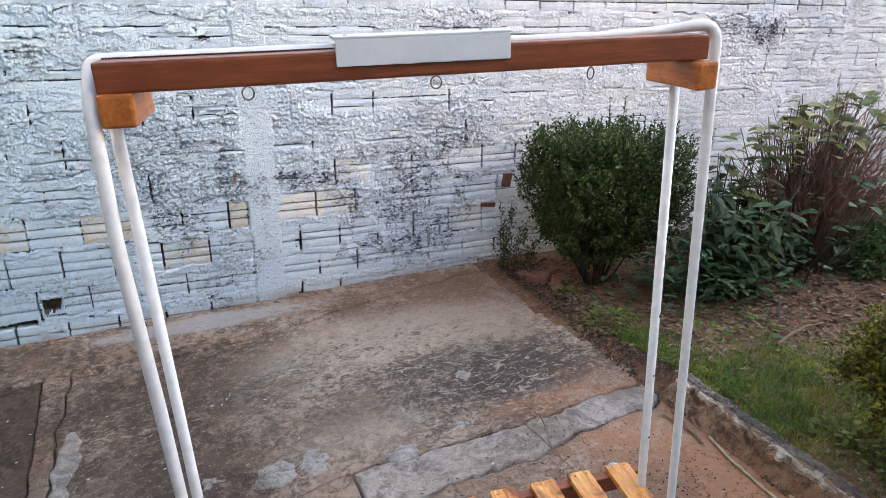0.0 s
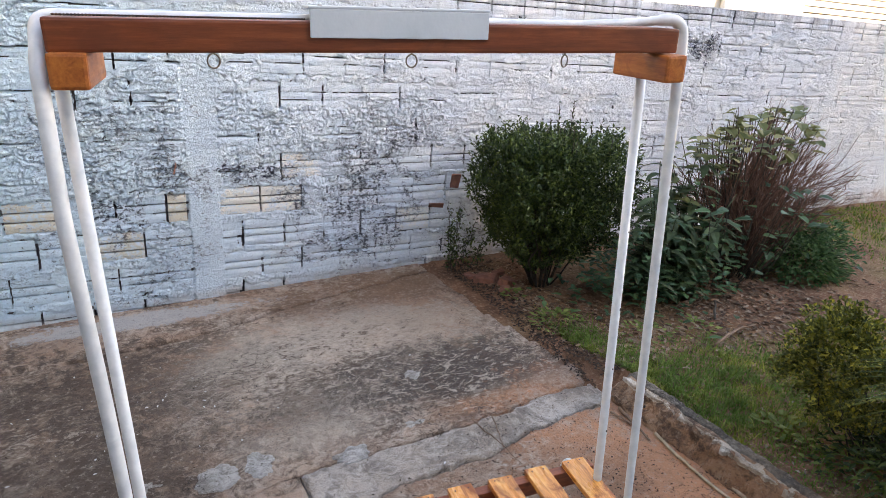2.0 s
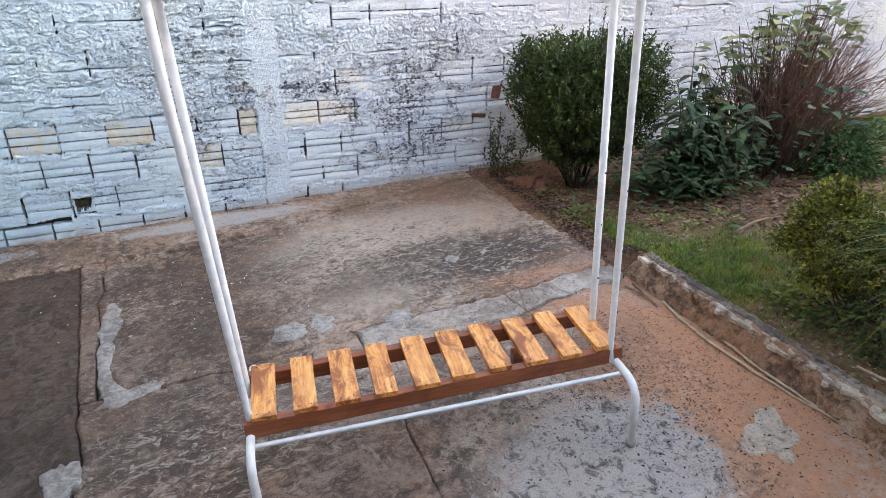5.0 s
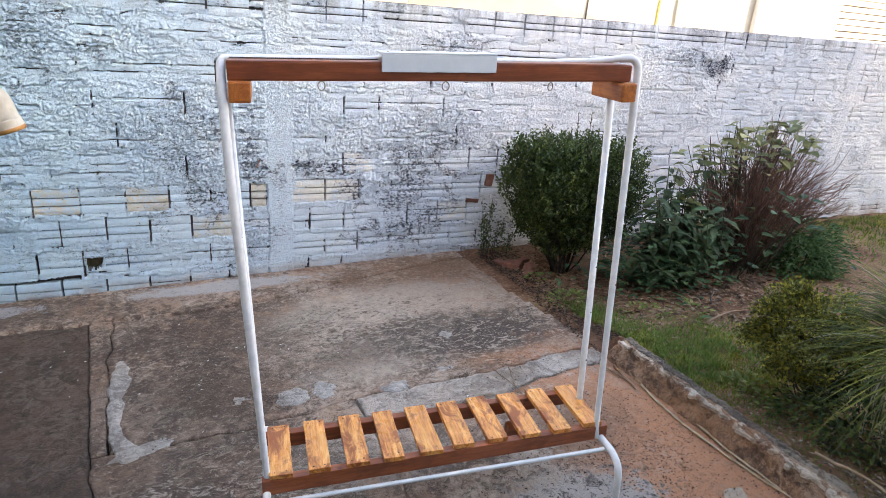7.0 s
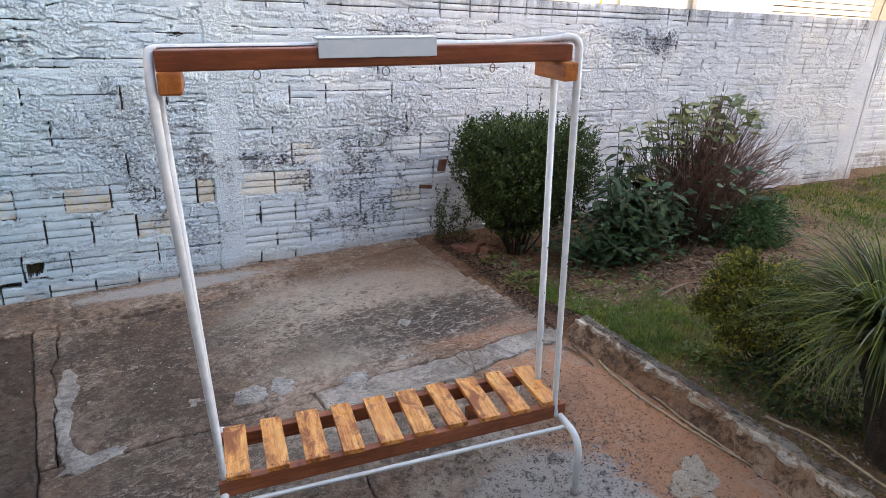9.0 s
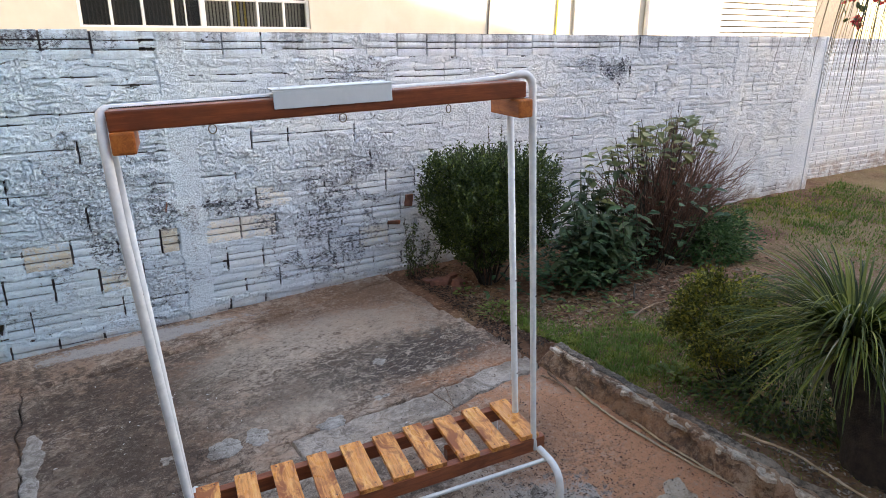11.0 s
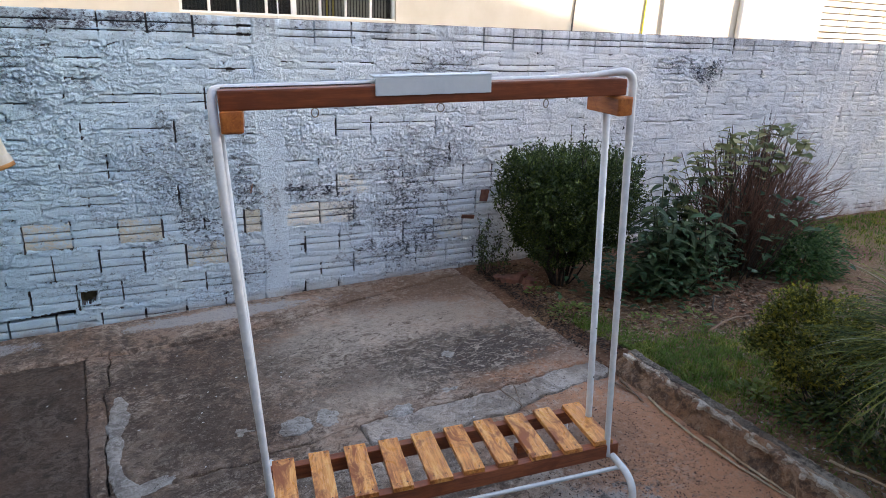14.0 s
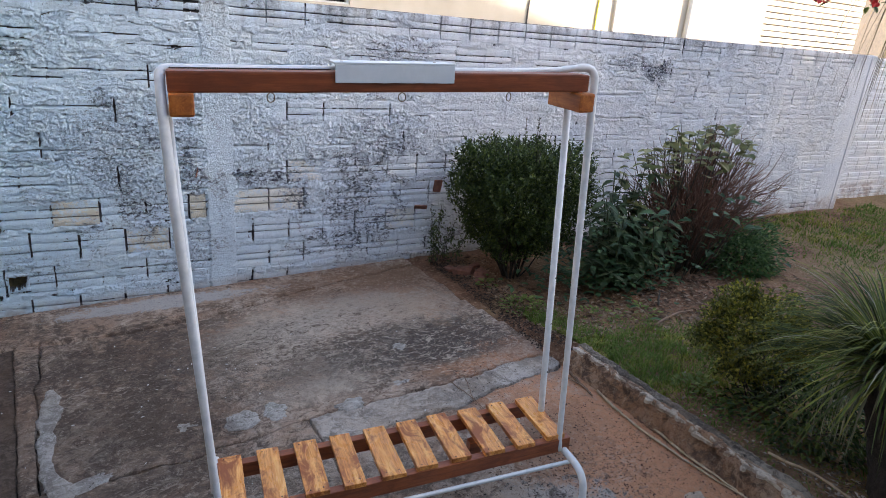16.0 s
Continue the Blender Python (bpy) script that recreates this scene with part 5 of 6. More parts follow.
def strap_mesh(name, lines, mat, parent, label=""):
    verts, faces = [], []
    for pts, wd in lines:
        n, m = len(verts), len(pts)
        for i, q in enumerate(pts):
            d = (pts[min(i + 1, m - 1)] - pts[max(i - 1, 0)]).normalized()
            side = d.cross(Vector((0, 0, 1)))
            if side.length < 1e-3:
                side = Vector((1, 0, 0))
            side.normalize()
            w = wd * 0.5 * (1 - (i / (m - 1)) ** 2 * 0.92)
            up = side.cross(d)
            verts += [q - side * w + up * w * 0.4, q, q + side * w + up * w * 0.4]
        for i in range(m - 1):
            a = n + i * 3
            faces += [(a, a + 1, a + 4, a + 3), (a + 1, a + 2, a + 5, a + 4)]
    me = bpy.data.meshes.new(name)
    me.from_pydata([tuple(v) for v in verts], [], faces)
    me.materials.append(mat)
    ob = new(name, me)
    ob.parent = parent
    ob["kind"] = "stuff"
    if label:
        ob["label"] = label
    return ob


def strap_palm():
    """A squat swollen trunk with a mop of long narrow arching leaves."""
    rng = random.Random(69)
    x, y = 3.40, 0.66
    palm = thing("ponytail_palm", place(x, y), "squat dark trunk with a mop of long narrow arching leaves", "palm")
    bm = bmesh.new()
    pts = [(0.02, -0.03, -0.04), (0.015, 0.0, 0.05), (0.005, 0.05, 0.18), (-0.02, 0.10, 0.32), (-0.04, 0.16, 0.46), (-0.05, 0.18, 0.54)]
    tube(bm, pts, 0.15, 20, True, [0.185, 0.165, 0.140, 0.125, 0.105, 0.07])
    bmesh.ops.subdivide_edges(bm, edges=bm.edges[:], cuts=2, use_grid_fill=True)
    for q in bm.verts:
        q.co += Vector((q.co.x, q.co.y, 0)).normalized() * (0.014 * fbm(q.co.x * 14, q.co.y * 14, q.co.z * 22) + 0.006 * math.sin(q.co.z * 120))
    part("trunk", bm, PALM_BARK, palm, "dark rough swollen trunk", True)
    head = Vector((-0.05, 0.19, 0.52))
    fresh, dry = [], []
    for i in range(900):
        a = rng.uniform(0, 2 * math.pi)
        up = rng.random()
        ln = rng.uniform(0.42, 0.72)
        rise = 0.28 + 1.10 * up
        droop = rng.uniform(0.25, 0.62) + 0.45 * up
        p = head + Vector((0.05 * math.cos(a), 0.05 * math.sin(a), 0.09 * up))
        pts = [q if q.z > 0.02 else Vector((q.x, q.y, 0.02)) for q in strap(p, a, ln * (1.0 - 0.28 * up), 0.01, rise, droop, rng)]
        (dry if rng.random() < 0.05 else fresh).append((pts, rng.uniform(0.007, 0.012)))
    for i in range(26):
        a = rng.gauss(2.7, 0.5)
        p = head + Vector((0.06 * math.cos(a), 0.06 * math.sin(a), 0.02))
        out = Vector((math.cos(a), math.sin(a), 0))
        ln = rng.uniform(0.10, 0.2)
        drop = rng.uniform(0.22, 0.40)
        pts = [p, p + out * ln * 0.5 + Vector((0, 0, 0.06)), p + out * ln * 0.9 + Vector((0, 0, 0.03)), p + out * ln + Vector((0, 0, -drop * 0.35)), p + out * ln * 1.02 + Vector((0, 0, -drop * 0.7)), p + out * (ln * 0.95) + Vector((0, 0, -drop))]
        dry.append((pts, rng.uniform(0.010, 0.016)))
    strap_mesh("leaf", fresh, PALM_LEAF, palm, "long narrow green leaves")
    strap_mesh("dry_leaf", dry, PALM_DRY, palm, "withered pale hanging leaves")


def weeping_plant():
    """Thin blades and flower sprays that hang into view from a taller plant."""
    rng = random.Random(81)
    tree = thing("flowering_tree", place(8.6, 2.5), "slender tree with hanging thin blades and red flowers", "tree")
    crown = Vector((-1.0, 0.6, 2.95))
    bm = bmesh.new()
    tube(bm, [(0, 0, -0.05), (0.06, 0.0, 0.8), (0.02, 0.06, 1.7), (-0.3, 0.25, 2.5), crown], 0.06, 10, True, [0.085, 0.065, 0.055, 0.045, 0.03])
    tube(bm, [(0.02, 0.06, 1.7), (-0.4, 0.5, 2.5), (-1.4, 0.7, 2.75), (-2.6, 0.75, 2.8)], 0.03, 8, True, [0.035, 0.028, 0.018, 0.008])
    part("trunk", bm, BARK_DARK, tree, smooth=True)
    lines = []
    for i in range(80):
        reach = rng.uniform(0.25, 1.0) if rng.random() < 0.82 else rng.uniform(1.0, 1.8)
        a = rng.uniform(0, 2 * math.pi)
        p = crown + ball(rng) * 0.14
        out = Vector((-abs(math.cos(a)) if reach > 0.7 else math.cos(a), math.sin(a) * 0.35, 0))
        drop = rng.uniform(0.9, 2.1)
        lift = rng.uniform(0.15, 0.45)
        pts = []
        for q in range(11):
            s = q / 10
            pts.append(p + out * reach * (1 - (1 - s) ** 1.8) + Vector((0, 0, lift * math.sin(min(1, s * 2.2) * math.pi) * (1 - s) - drop * s ** 1.7)) + ball(rng) * 0.008)
        lines.append((pts, rng.uniform(0.007, 0.020) if reach < 1.0 else rng.uniform(0.005, 0.008)))
    strap_mesh("blade", lines, BLADE_LEAF, tree, "thin hanging blades")
    petals, leaves = [], []
    sprays = [(-2.74, 0.7, 2.22), (-1.98, 0.7, 2.27), (-1.46, 0.7, 2.16), (-0.91, 0.7, 2.15), (-1.28, 0.7, 1.94), (-2.4, 0.7, 2.5)]
    for x, y, z in sprays:
        c = Vector((x, y, z))
        for k in range(22):
            petals.append((c + ball(rng) * 0.06, ball(rng), Vector((0, 0, 1)) + ball(rng), 0.05, 0.045, 0.2))
        for k in range(9):
            leaves.append((c + ball(rng) * 0.18 + Vector((0.05, 0, 0.04)), ball(rng), Vector((0, 0, 1)) + ball(rng), 0.07, 0.05, 0.2))
    leaf_mesh("flower", petals, RED_PETAL, tree, "bright red flower sprays")
    leaf_mesh("foliage", leaves, BUSH_LEAF, tree)
    lines = [(bent((-1.4 if x > -1.7 else -2.6, 0.7, 2.77), (x, y, z), rng, 0.05), 0.005, 0.002) for x, y, z in sprays]
    stems("spray", lines, TWIG_DARK, tree)


clipped_bush()
broadleaf_plant()
twig_shrub()
low_bush(5.32, 2.98, 0.36, 0.28, 0.36, 3600, FRESH_LEAF, 91, "low_bush", "low bushy green weed spreading beside the twigs", 0.042)
low_bush(3.52, 1.16, 0.36, 0.34, 0.22, 2600, BUSH_LEAF, 92, "low_bush", "dark tangled growth under the small shrub", 0.036)
small_shrub()
strap_palm()
weeping_plant()


def grass_amount(x, y):
    """How thick the grass stands: lush by the kerb, thin and worn towards the bushes."""
    n = 0.5 + 0.5 * fbm(x * 1.7, y * 1.7, 4.0)
    lush = math.exp(-((x - 3.55) / 0.75) ** 2 - ((y - 1.95) / 0.62) ** 2) * 1.15
    lush += 0.8 * math.exp(-((x - 3.02) / 0.20) ** 2 - ((y - 2.62) / 0.36) ** 2)
    lush += 0.55 * math.exp(-((x - 3.15) / 0.25) ** 2 - ((y - 2.75) / 0.25) ** 2)
    lush += 0.75 * math.exp(-((x - 4.6) / 0.9) ** 2 - ((y - 1.5) / 0.7) ** 2)
    lush += 0.75 * max(0.0, min(1.0, (x - 5.9) / 1.2)) + 0.35 * max(0.0, min(1.0, (1.2 - y) / 0.6)) * (1 if x > 3.6 else 0.2)
    bare = math.exp(-((x - 4.35) / 0.9) ** 2 - ((y - 2.75) / 0.42) ** 2) * 0.75
    return max(0.0, min(1.0, (lush - bare) * (0.25 + 1.5 * n)))


def scatter_grass():
    rng = random.Random(101)
    verts, faces = [], []
    for _ in range(230000):
        x, y = 2.98 + 6.2 * rng.random() ** 1.5, rng.uniform(-0.2, 4.0)
        if x > 5.7 and rng.random() < 0.3:
            continue
        g = grass_amount(x, y)
        if rng.random() > g * (1.0 if x < 5.5 else 0.8):
            continue
        if y > 2.25 and x < SLAB_END(y) + 0.05:
            continue
        z = soil(x, y) - 0.004
        a = rng.uniform(0, 2 * math.pi)
        h = rng.uniform(0.010, 0.036) * (0.5 + 0.8 * g) * (1.35 if x > 5.5 else 1.0) * (2.2 if rng.random() < 0.07 else 1.0) * (0.65 + 0.9 * max(0.0, noise.noise(Vector((x * 9, y * 9, 3.0)))))
        w = rng.uniform(0.0016, 0.0034) * (1.7 if x > 5.0 else 1.0)
        b = rng.uniform(0.3, 1.5) * h
        ca, sa = math.cos(a), math.sin(a)
        n = len(verts)
        verts += [(x - sa * w, y + ca * w, z), (x + sa * w, y - ca * w, z), (x + ca * b * 0.35 - sa * w * 0.7, y + sa * b * 0.35 + ca * w * 0.7, z + h * 0.65), (x + ca * b * 0.35 + sa * w * 0.7, y + sa * b * 0.35 - ca * w * 0.7, z + h * 0.65), (x + ca * b, y + sa * b, z + h)]
        faces += [(n, n + 1, n + 3, n + 2), (n + 2, n + 3, n + 4)]
    me = bpy.data.meshes.new("grass")
    me.from_pydata(verts, [], faces)
    me.materials.append(GRASS)
    tagged(new("grass", me), "short uneven green grass on red earth", "grass", kind="stuff")


def scatter_flat(name, label, category, count, mat, where, size, seed, curl=0.3, floor_level=False):
    """Leaf-like scraps lying on the ground."""
    rng = random.Random(seed)
    spots = []
    while len(spots) < count:
        x, y = where(rng)
        on_floor = floor_level or (y > 2.3 and x < SLAB_END(y)) or (y <= 2.3 and x < 2.84)
        z = (yard(x, y) if on_floor else soil(x, y)) + 0.006
        a = rng.uniform(0, 2 * math.pi)
        ln = size * rng.uniform(0.5, 1.5)
        spots.append((Vector((x, y, z)), Vector((math.cos(a), math.sin(a), rng.uniform(-0.05, 0.18))), Vector((rng.uniform(-curl, curl), rng.uniform(-curl, curl), 1)), ln, ln * rng.uniform(0.3, 0.55), rng.uniform(-0.05, 0.15)))
    ob = leaf_mesh(name, spots, mat, segs=1)
    return tagged(ob, label, category, kind="stuff")


scatter_grass()
scatter_flat("leaf_litter", "dry brown and grey fallen leaves on red earth", "leaf litter", 2600, DRY_LEAF, lambda r: (max(2.95 + 0.2 * r.random(), r.gauss(4.15, 0.75)), r.gauss(2.75, 0.38)), 0.042, 7, 0.5)
scatter_flat("leaf_litter", "dry leaves and twig bits along the slab edge", "leaf litter", 1500, DRY_LEAF, lambda r: (2.93 + abs(r.gauss(0.0, 0.25)), r.uniform(2.35, 3.95)), 0.026, 17, 0.5)
scatter_flat("leaf_litter", "fallen leaves and pebbles under the palm", "leaf litter", 1500, DRY_LEAF_PALE, lambda r: (r.uniform(3.06, 3.7), r.gauss(0.85, 0.32)), 0.022, 8, 0.5)
scatter_flat("leaf_litter", "dark broken leaves and earth crumbs beside the slab", "leaf litter", 2200, CRUMB, lambda r: (2.80 + abs(r.gauss(0.0, 0.16)), r.uniform(2.30, 3.98)), 0.022, 18, 0.5)
scatter_flat("leaf_crumbs", "dark crumbled leaf bits on the sandy floor", "litter", 2600, CRUMB, lambda r: (min(2.83, r.gauss(2.30, 0.32)), r.gauss(1.45, 0.42)), 0.011, 9, 0.4, True)
scatter_flat("leaf_crumbs", "dark crumbled leaf bits on the floor", "litter", 500, CRUMB, lambda r: (r.uniform(0.3, 2.7), r.gauss(2.75, 0.35)), 0.009, 10, 0.4, True)
scatter_flat("paint_flakes", "small white paint flakes on the floor", "litter", 70, WHITE_FLAKE, lambda r: (r.gauss(0.85, 0.3) if r.random() < 0.7 else r.uniform(-0.4, 2.4), r.gauss(2.95, 0.2) if r.random() < 0.7 else r.uniform(1.7, 3.6)), 0.014, 12, 0.1, True)


def weed(x, y, n, size, seed, mat, label):
    rng = random.Random(seed)
    w = thing("weed", place(x, y), label, "weed", "weeds in the grass")
    spots = []
    for _ in range(n):
        a, r = rng.uniform(0, 2 * math.pi), rng.random() ** 0.6
        c = Vector((r * size * math.cos(a), r * size * math.sin(a), rng.uniform(0.01, 0.08) * (1.2 - r)))
        spots.append((c, Vector((math.cos(a), math.sin(a), 0.5)), Vector((0, 0, 1)), rng.uniform(0.022, 0.042), rng.uniform(0.016, 0.028), 0.3))
    leaf_mesh("foliage", spots, mat, w)


for i, (x, y, n, size) in enumerate([(3.05, 2.95, 90, 0.16), (3.24, 1.62, 60, 0.13), (3.42, 2.62, 50, 0.15), (3.75, 2.55, 40, 0.14), (3.0, 3.35, 30, 0.06), (4.7, 2.2, 40, 0.16), (5.2, 1.95, 50, 0.16), (6.2, 2.3, 70, 0.3), (3.9, 1.75, 40, 0.12), (7.2, 2.0, 90, 0.4), (6.6, 1.7, 80, 0.3)]):
    weed(x, y, n, size, 200 + i, WEED_LEAF, "low patch of broad green weed leaves")


def stick(name, pts, r0, r1, mat, label, seed):
    rng = random.Random(seed)
    line = []
    for a, b in zip(pts, pts[1:]):
        line += bent(a, b, rng, 0.006, 6)[:-1]
    line.append(Vector(pts[-1]))
    bm = bmesh.new()
    tube(bm, line, r0, 7, True, [(r0 + (r1 - r0) * i / (len(line) - 1)) * rng.uniform(0.85, 1.15) for i in range(len(line))])
    ob = thing(name, Matrix.Identity(4), label, "stick")
    part("shaft", bm, mat, ob, smooth=True)


def fy(x, y, dz=0.008):
    return (x, y, yard(x, y) + dz)


stick("dry_stick", [fy(2.812, 1.91, 0.012), fy(2.79, 1.74), fy(2.783, 1.613), fy(2.80, 1.30), fy(2.87, 0.90), fy(2.93, 0.60)], 0.008, 0.004, DRY_STRAW, "long pale dry palm stalk along the kerb", 1)
stick("dry_stick", [fy(2.852, 1.64, 0.012), fy(2.835, 1.35), fy(2.845, 1.10), fy(2.90, 0.75), fy(2.95, 0.50)], 0.007, 0.004, DRY_STRAW, "long pale dry palm stalk along the kerb", 2)
stick("dry_stick", [(3.02, 1.06, 0.265), (3.085, 0.86, 0.262), (3.06, 0.60, 0.262), (3.05, 0.35, 0.25)], 0.006, 0.004, DRY_STRAW, "pale dry stalk lying over the kerb", 3)
stick("dry_stick", [fy(2.13, 2.34, 0.006), fy(2.15, 2.17, 0.012), fy(2.17, 2.00, 0.006)], 0.0025, 0.0015, DRY_BROWN, "thin dry grass stalk on the concrete", 8)
stick("dry_stick", [fy(2.226, 2.334, 0.006), fy(2.19, 2.22, 0.010), fy(2.15, 2.10, 0.006)], 0.0025, 0.0015, DRY_BROWN, "thin dry grass stalk on the concrete", 9)
stick("dry_leaf_stalk", [fy(2.80, 2.13), fy(2.775, 2.03, 0.014), fy(2.76, 1.89)], 0.009, 0.004, DRY_BROWN, "curled brown dry leaf stalk", 4)
stick("dry_leaf_stalk", [fy(2.74, 2.12), fy(2.76, 2.03, 0.012), fy(2.77, 1.95)], 0.006, 0.003, DRY_BROWN, "curled brown dry leaf stalk", 5)
stick("fallen_branch", [(3.70, 2.36, soil(3.70, 2.36) + 0.012), (3.85, 2.40, soil(3.85, 2.40) + 0.04), (4.03, 2.46, soil(4.03, 2.46) + 0.03), (4.2, 2.48, soil(4.2, 2.48) + 0.012)], 0.010, 0.005, DRY_BROWN, "crooked dry branch on the earth", 6)
stick("fallen_branch", [(4.0, 2.62, soil(4.0, 2.62) + 0.01), (4.1, 2.72, soil(4.1, 2.72) + 0.07), (4.22, 2.75, soil(4.22, 2.75) + 0.02)], 0.008, 0.003, TWIG_DARK, "small dark dead branch", 7)

# loose red brick bits at the slab's far corner
rng = random.Random(3)
for i, (x, y, s) in enumerate([(2.96, 3.62, 0.07), (3.06, 3.52, 0.06), (2.90, 3.74, 0.05), (3.10, 3.70, 0.045), (2.99, 3.44, 0.04)]):
    bm = bmesh.new()
    box(bm, -s, -s * 0.7, 0, s, s * 0.7, s * 0.8, 0.008, s * 0.25)
    ob = tagged(link("brick_shard", bm, RED_CLAY), "broken red clay brick piece on the earth", "brick", "brick shards")
    ob.matrix_world = place(x, y, -0.008) @ pose(0, 0, 0, rng.uniform(-12, 12), rng.uniform(-12, 12), rng.uniform(0, 360))

# ---- the neighbouring house ----
def build_house():
    house = thing("neighbour_house", pose(0, 6.6, 0), "cream painted house with white barred windows beyond the wall", "house")
    openings = [(-3.2, 0.01, 2.195, 3.3), (0.872, 3.06, 2.05, 3.15)]
    edges = [-8.0] + [e for a, b, _, _ in openings for e in (a, b)] + [9.80]
    for i, (a, b) in enumerate(zip(edges, edges[1:])):
        if i % 2 == 0:
            part("wall", box(bmesh.new(), a, 0.0, -0.2, b, 0.18, 3.55), HOUSE_PAINT, house, "cream painted smooth wall")
        else:
            z0, z1 = openings[i // 2][2:]
            part("wall", box(bmesh.new(), a, 0.0, -0.2, b, 0.18, z0), HOUSE_PAINT, house)
            part("wall", box(bmesh.new(), a, 0.0, z1, b, 0.18, 3.55), HOUSE_PAINT, house)
    bm = box(bmesh.new(), -8.4, -0.55, 3.55, 14.4, 4.6, 3.70, 0.02)
    part("roof", bm, HOUSE_PAINT, house)
    # back wall coloured near black, the room's dimness put into the paint
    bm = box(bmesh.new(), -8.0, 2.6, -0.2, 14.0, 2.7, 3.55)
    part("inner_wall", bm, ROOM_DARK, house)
    for w, (a, b, z0, z1) in enumerate(openings):
        win = part("window", box(bmesh.new(), a, 0.03, z0 - 0.03, b, 0.09, z0 + 0.02, 0.004), FRAME_PAINT, house, "white painted steel window with small panes")
        bars = []
        half = (a + b) / 2
        for x, wd in [(a + 0.015, 0.03), (half, 0.055), (b - 0.015, 0.03)]:
            bars.append((x - wd / 2, x + wd / 2, z0 + 0.02, z1))
        for s0, s1 in ((a, half), (half, b)):
            n = 4 if w == 1 else 6
            for k in range(1, n):
                x = s0 + (s1 - s0) * k / n
                bars.append((x - 0.013, x + 0.013, z0 + 0.02, z1))
        for k, (x0, x1, c0, c1) in enumerate(bars):
            part("glazing_bar", box(bmesh.new(), x0, 0.035, c0, x1, 0.075, c1, 0.003), FRAME_PAINT, win)
        z = z0 + 0.275
        while z < z1:
            part("glazing_bar", box(bmesh.new(), a, 0.04, z - 0.013, b, 0.078, z + 0.013, 0.003), FRAME_PAINT, win)
            z += 0.275
        n = 8 if w == 1 else 12
        for k in range(n):
            x0, x1 = a + (b - a) * k / n, a + (b - a) * (k + 1) / n
            bm = box(bmesh.new(), x0, 0.055, z0, x1, 0.060, z1)
            pane = part("pane", bm, PANE_GLASS, win)
            pane.visible_shadow = False
        # drawn blind slats behind the glass
        if w == 1:
            for k in range(30):
                x = half + 0.03 + (b - half - 0.06) * k / 30
                lit = k in (8, 10, 12)
                part("blind_slat", box(bmesh.new(), x, 0.20, z0, x + 0.021, 0.206, z1), BLIND_YELLOW if lit else BLIND_GREY, win)
            for k in range(26):
                x = a + 0.05 + (half - a - 0.1) * k / 26
                part("blind_slat", box(bmesh.new(), x, 0.26, z0, x + 0.012, 0.266, z1), BLIND_DARK, win)
        else:
            for k in range(40):
                x = a + 0.05 + (b - a - 0.1) * k / 40
                part("blind_slat", box(bmesh.new(), x, 0.24, z0, x + 0.016, 0.246, z1), BLIND_DARK, win)
    bm = bmesh.new()
    tube(bm, [(1.80, 0.02, z) for z in (2.05, 2.35)], 0.008, 8)
    part("window_stay", bm, FRAME_PAINT, house)
    # pipes and cables on the wall
    for x, r, mat, lean, nm in [(8.11, 0.045, DOWNPIPE, 0.02, "downpipe"), (6.45, 0.011, CABLE_YELLOW, 0.05, "yellow_cable"), (5.36, 0.010, CABLE_DARK, 0.10, "cable"), (6.75, 0.02, DOWNPIPE, 0.0, "conduit")]:
        bm = bmesh.new()
        tube(bm, [(x - lean, -r - 0.004, 0.0), (x, -r - 0.004, 2.2), (x + lean, -r - 0.004, 3.55)], r, 10)
        part(nm, bm, mat, house, smooth=True)
    # slatted end of the house
    part("backing", box(bmesh.new(), 9.803, 0.12, -0.2, 13.9, 0.18, 3.55), BLIND_DARK, house)
    for k in range(20):
        z = 1.72 + k * 0.09
        for x0, x1 in ((9.83, 10.46), (10.47, 11.30), (11.31, 12.4)):
            bm = box(bmesh.new(), x0, 0.04, z, x1, 0.115, z + 0.074, 0.004, 0.003)
            part("board", bm, HOUSE_PAINT, house)
    return house


build_house()

# plain unseen walls, added behind and beside the camera to shade the yard
bm = box(bmesh.new(), -14, -3.2, -0.6, 27.0, -2.9, 5.1)
for q in box(bm, 9.5, -3.2, 5.1, 17.5, -2.9, 7.5).verts:
    if q.co.z > 7.0:
        q.co.z = 7.55 - 0.196 * (q.co.x - 9.5)          # raised part added; its slope shapes the shadow on the house
tagged(link("wall_south", bm, GREY_RENDER), "plain grey unseen wall, added behind the yard to block the sun", "wall", kind="structure")
# unseen roof, added to darken the near and left parts of the yard
bm = box(bmesh.new(), -12, -2.898, 3.402, 4.0, ROOF_EDGE, 3.5)
box(bm, -1.758, ROOF_EDGE + 0.002, 3.402, -0.4, 1.2, 3.5)
tagged(link("roof", bm, GREY_RENDER), "plain flat unseen roof, added behind the yard to cut skylight", "roof", kind="structure")
bm = box(bmesh.new(), -1.95, -2.88, -0.6, -1.76, 6.0, SIDE_HIGH)
tagged(link("wall_west", bm, GREY_RENDER), "plain grey rendered unseen wall, added beside the yard to cut skylight", "wall", kind="structure")



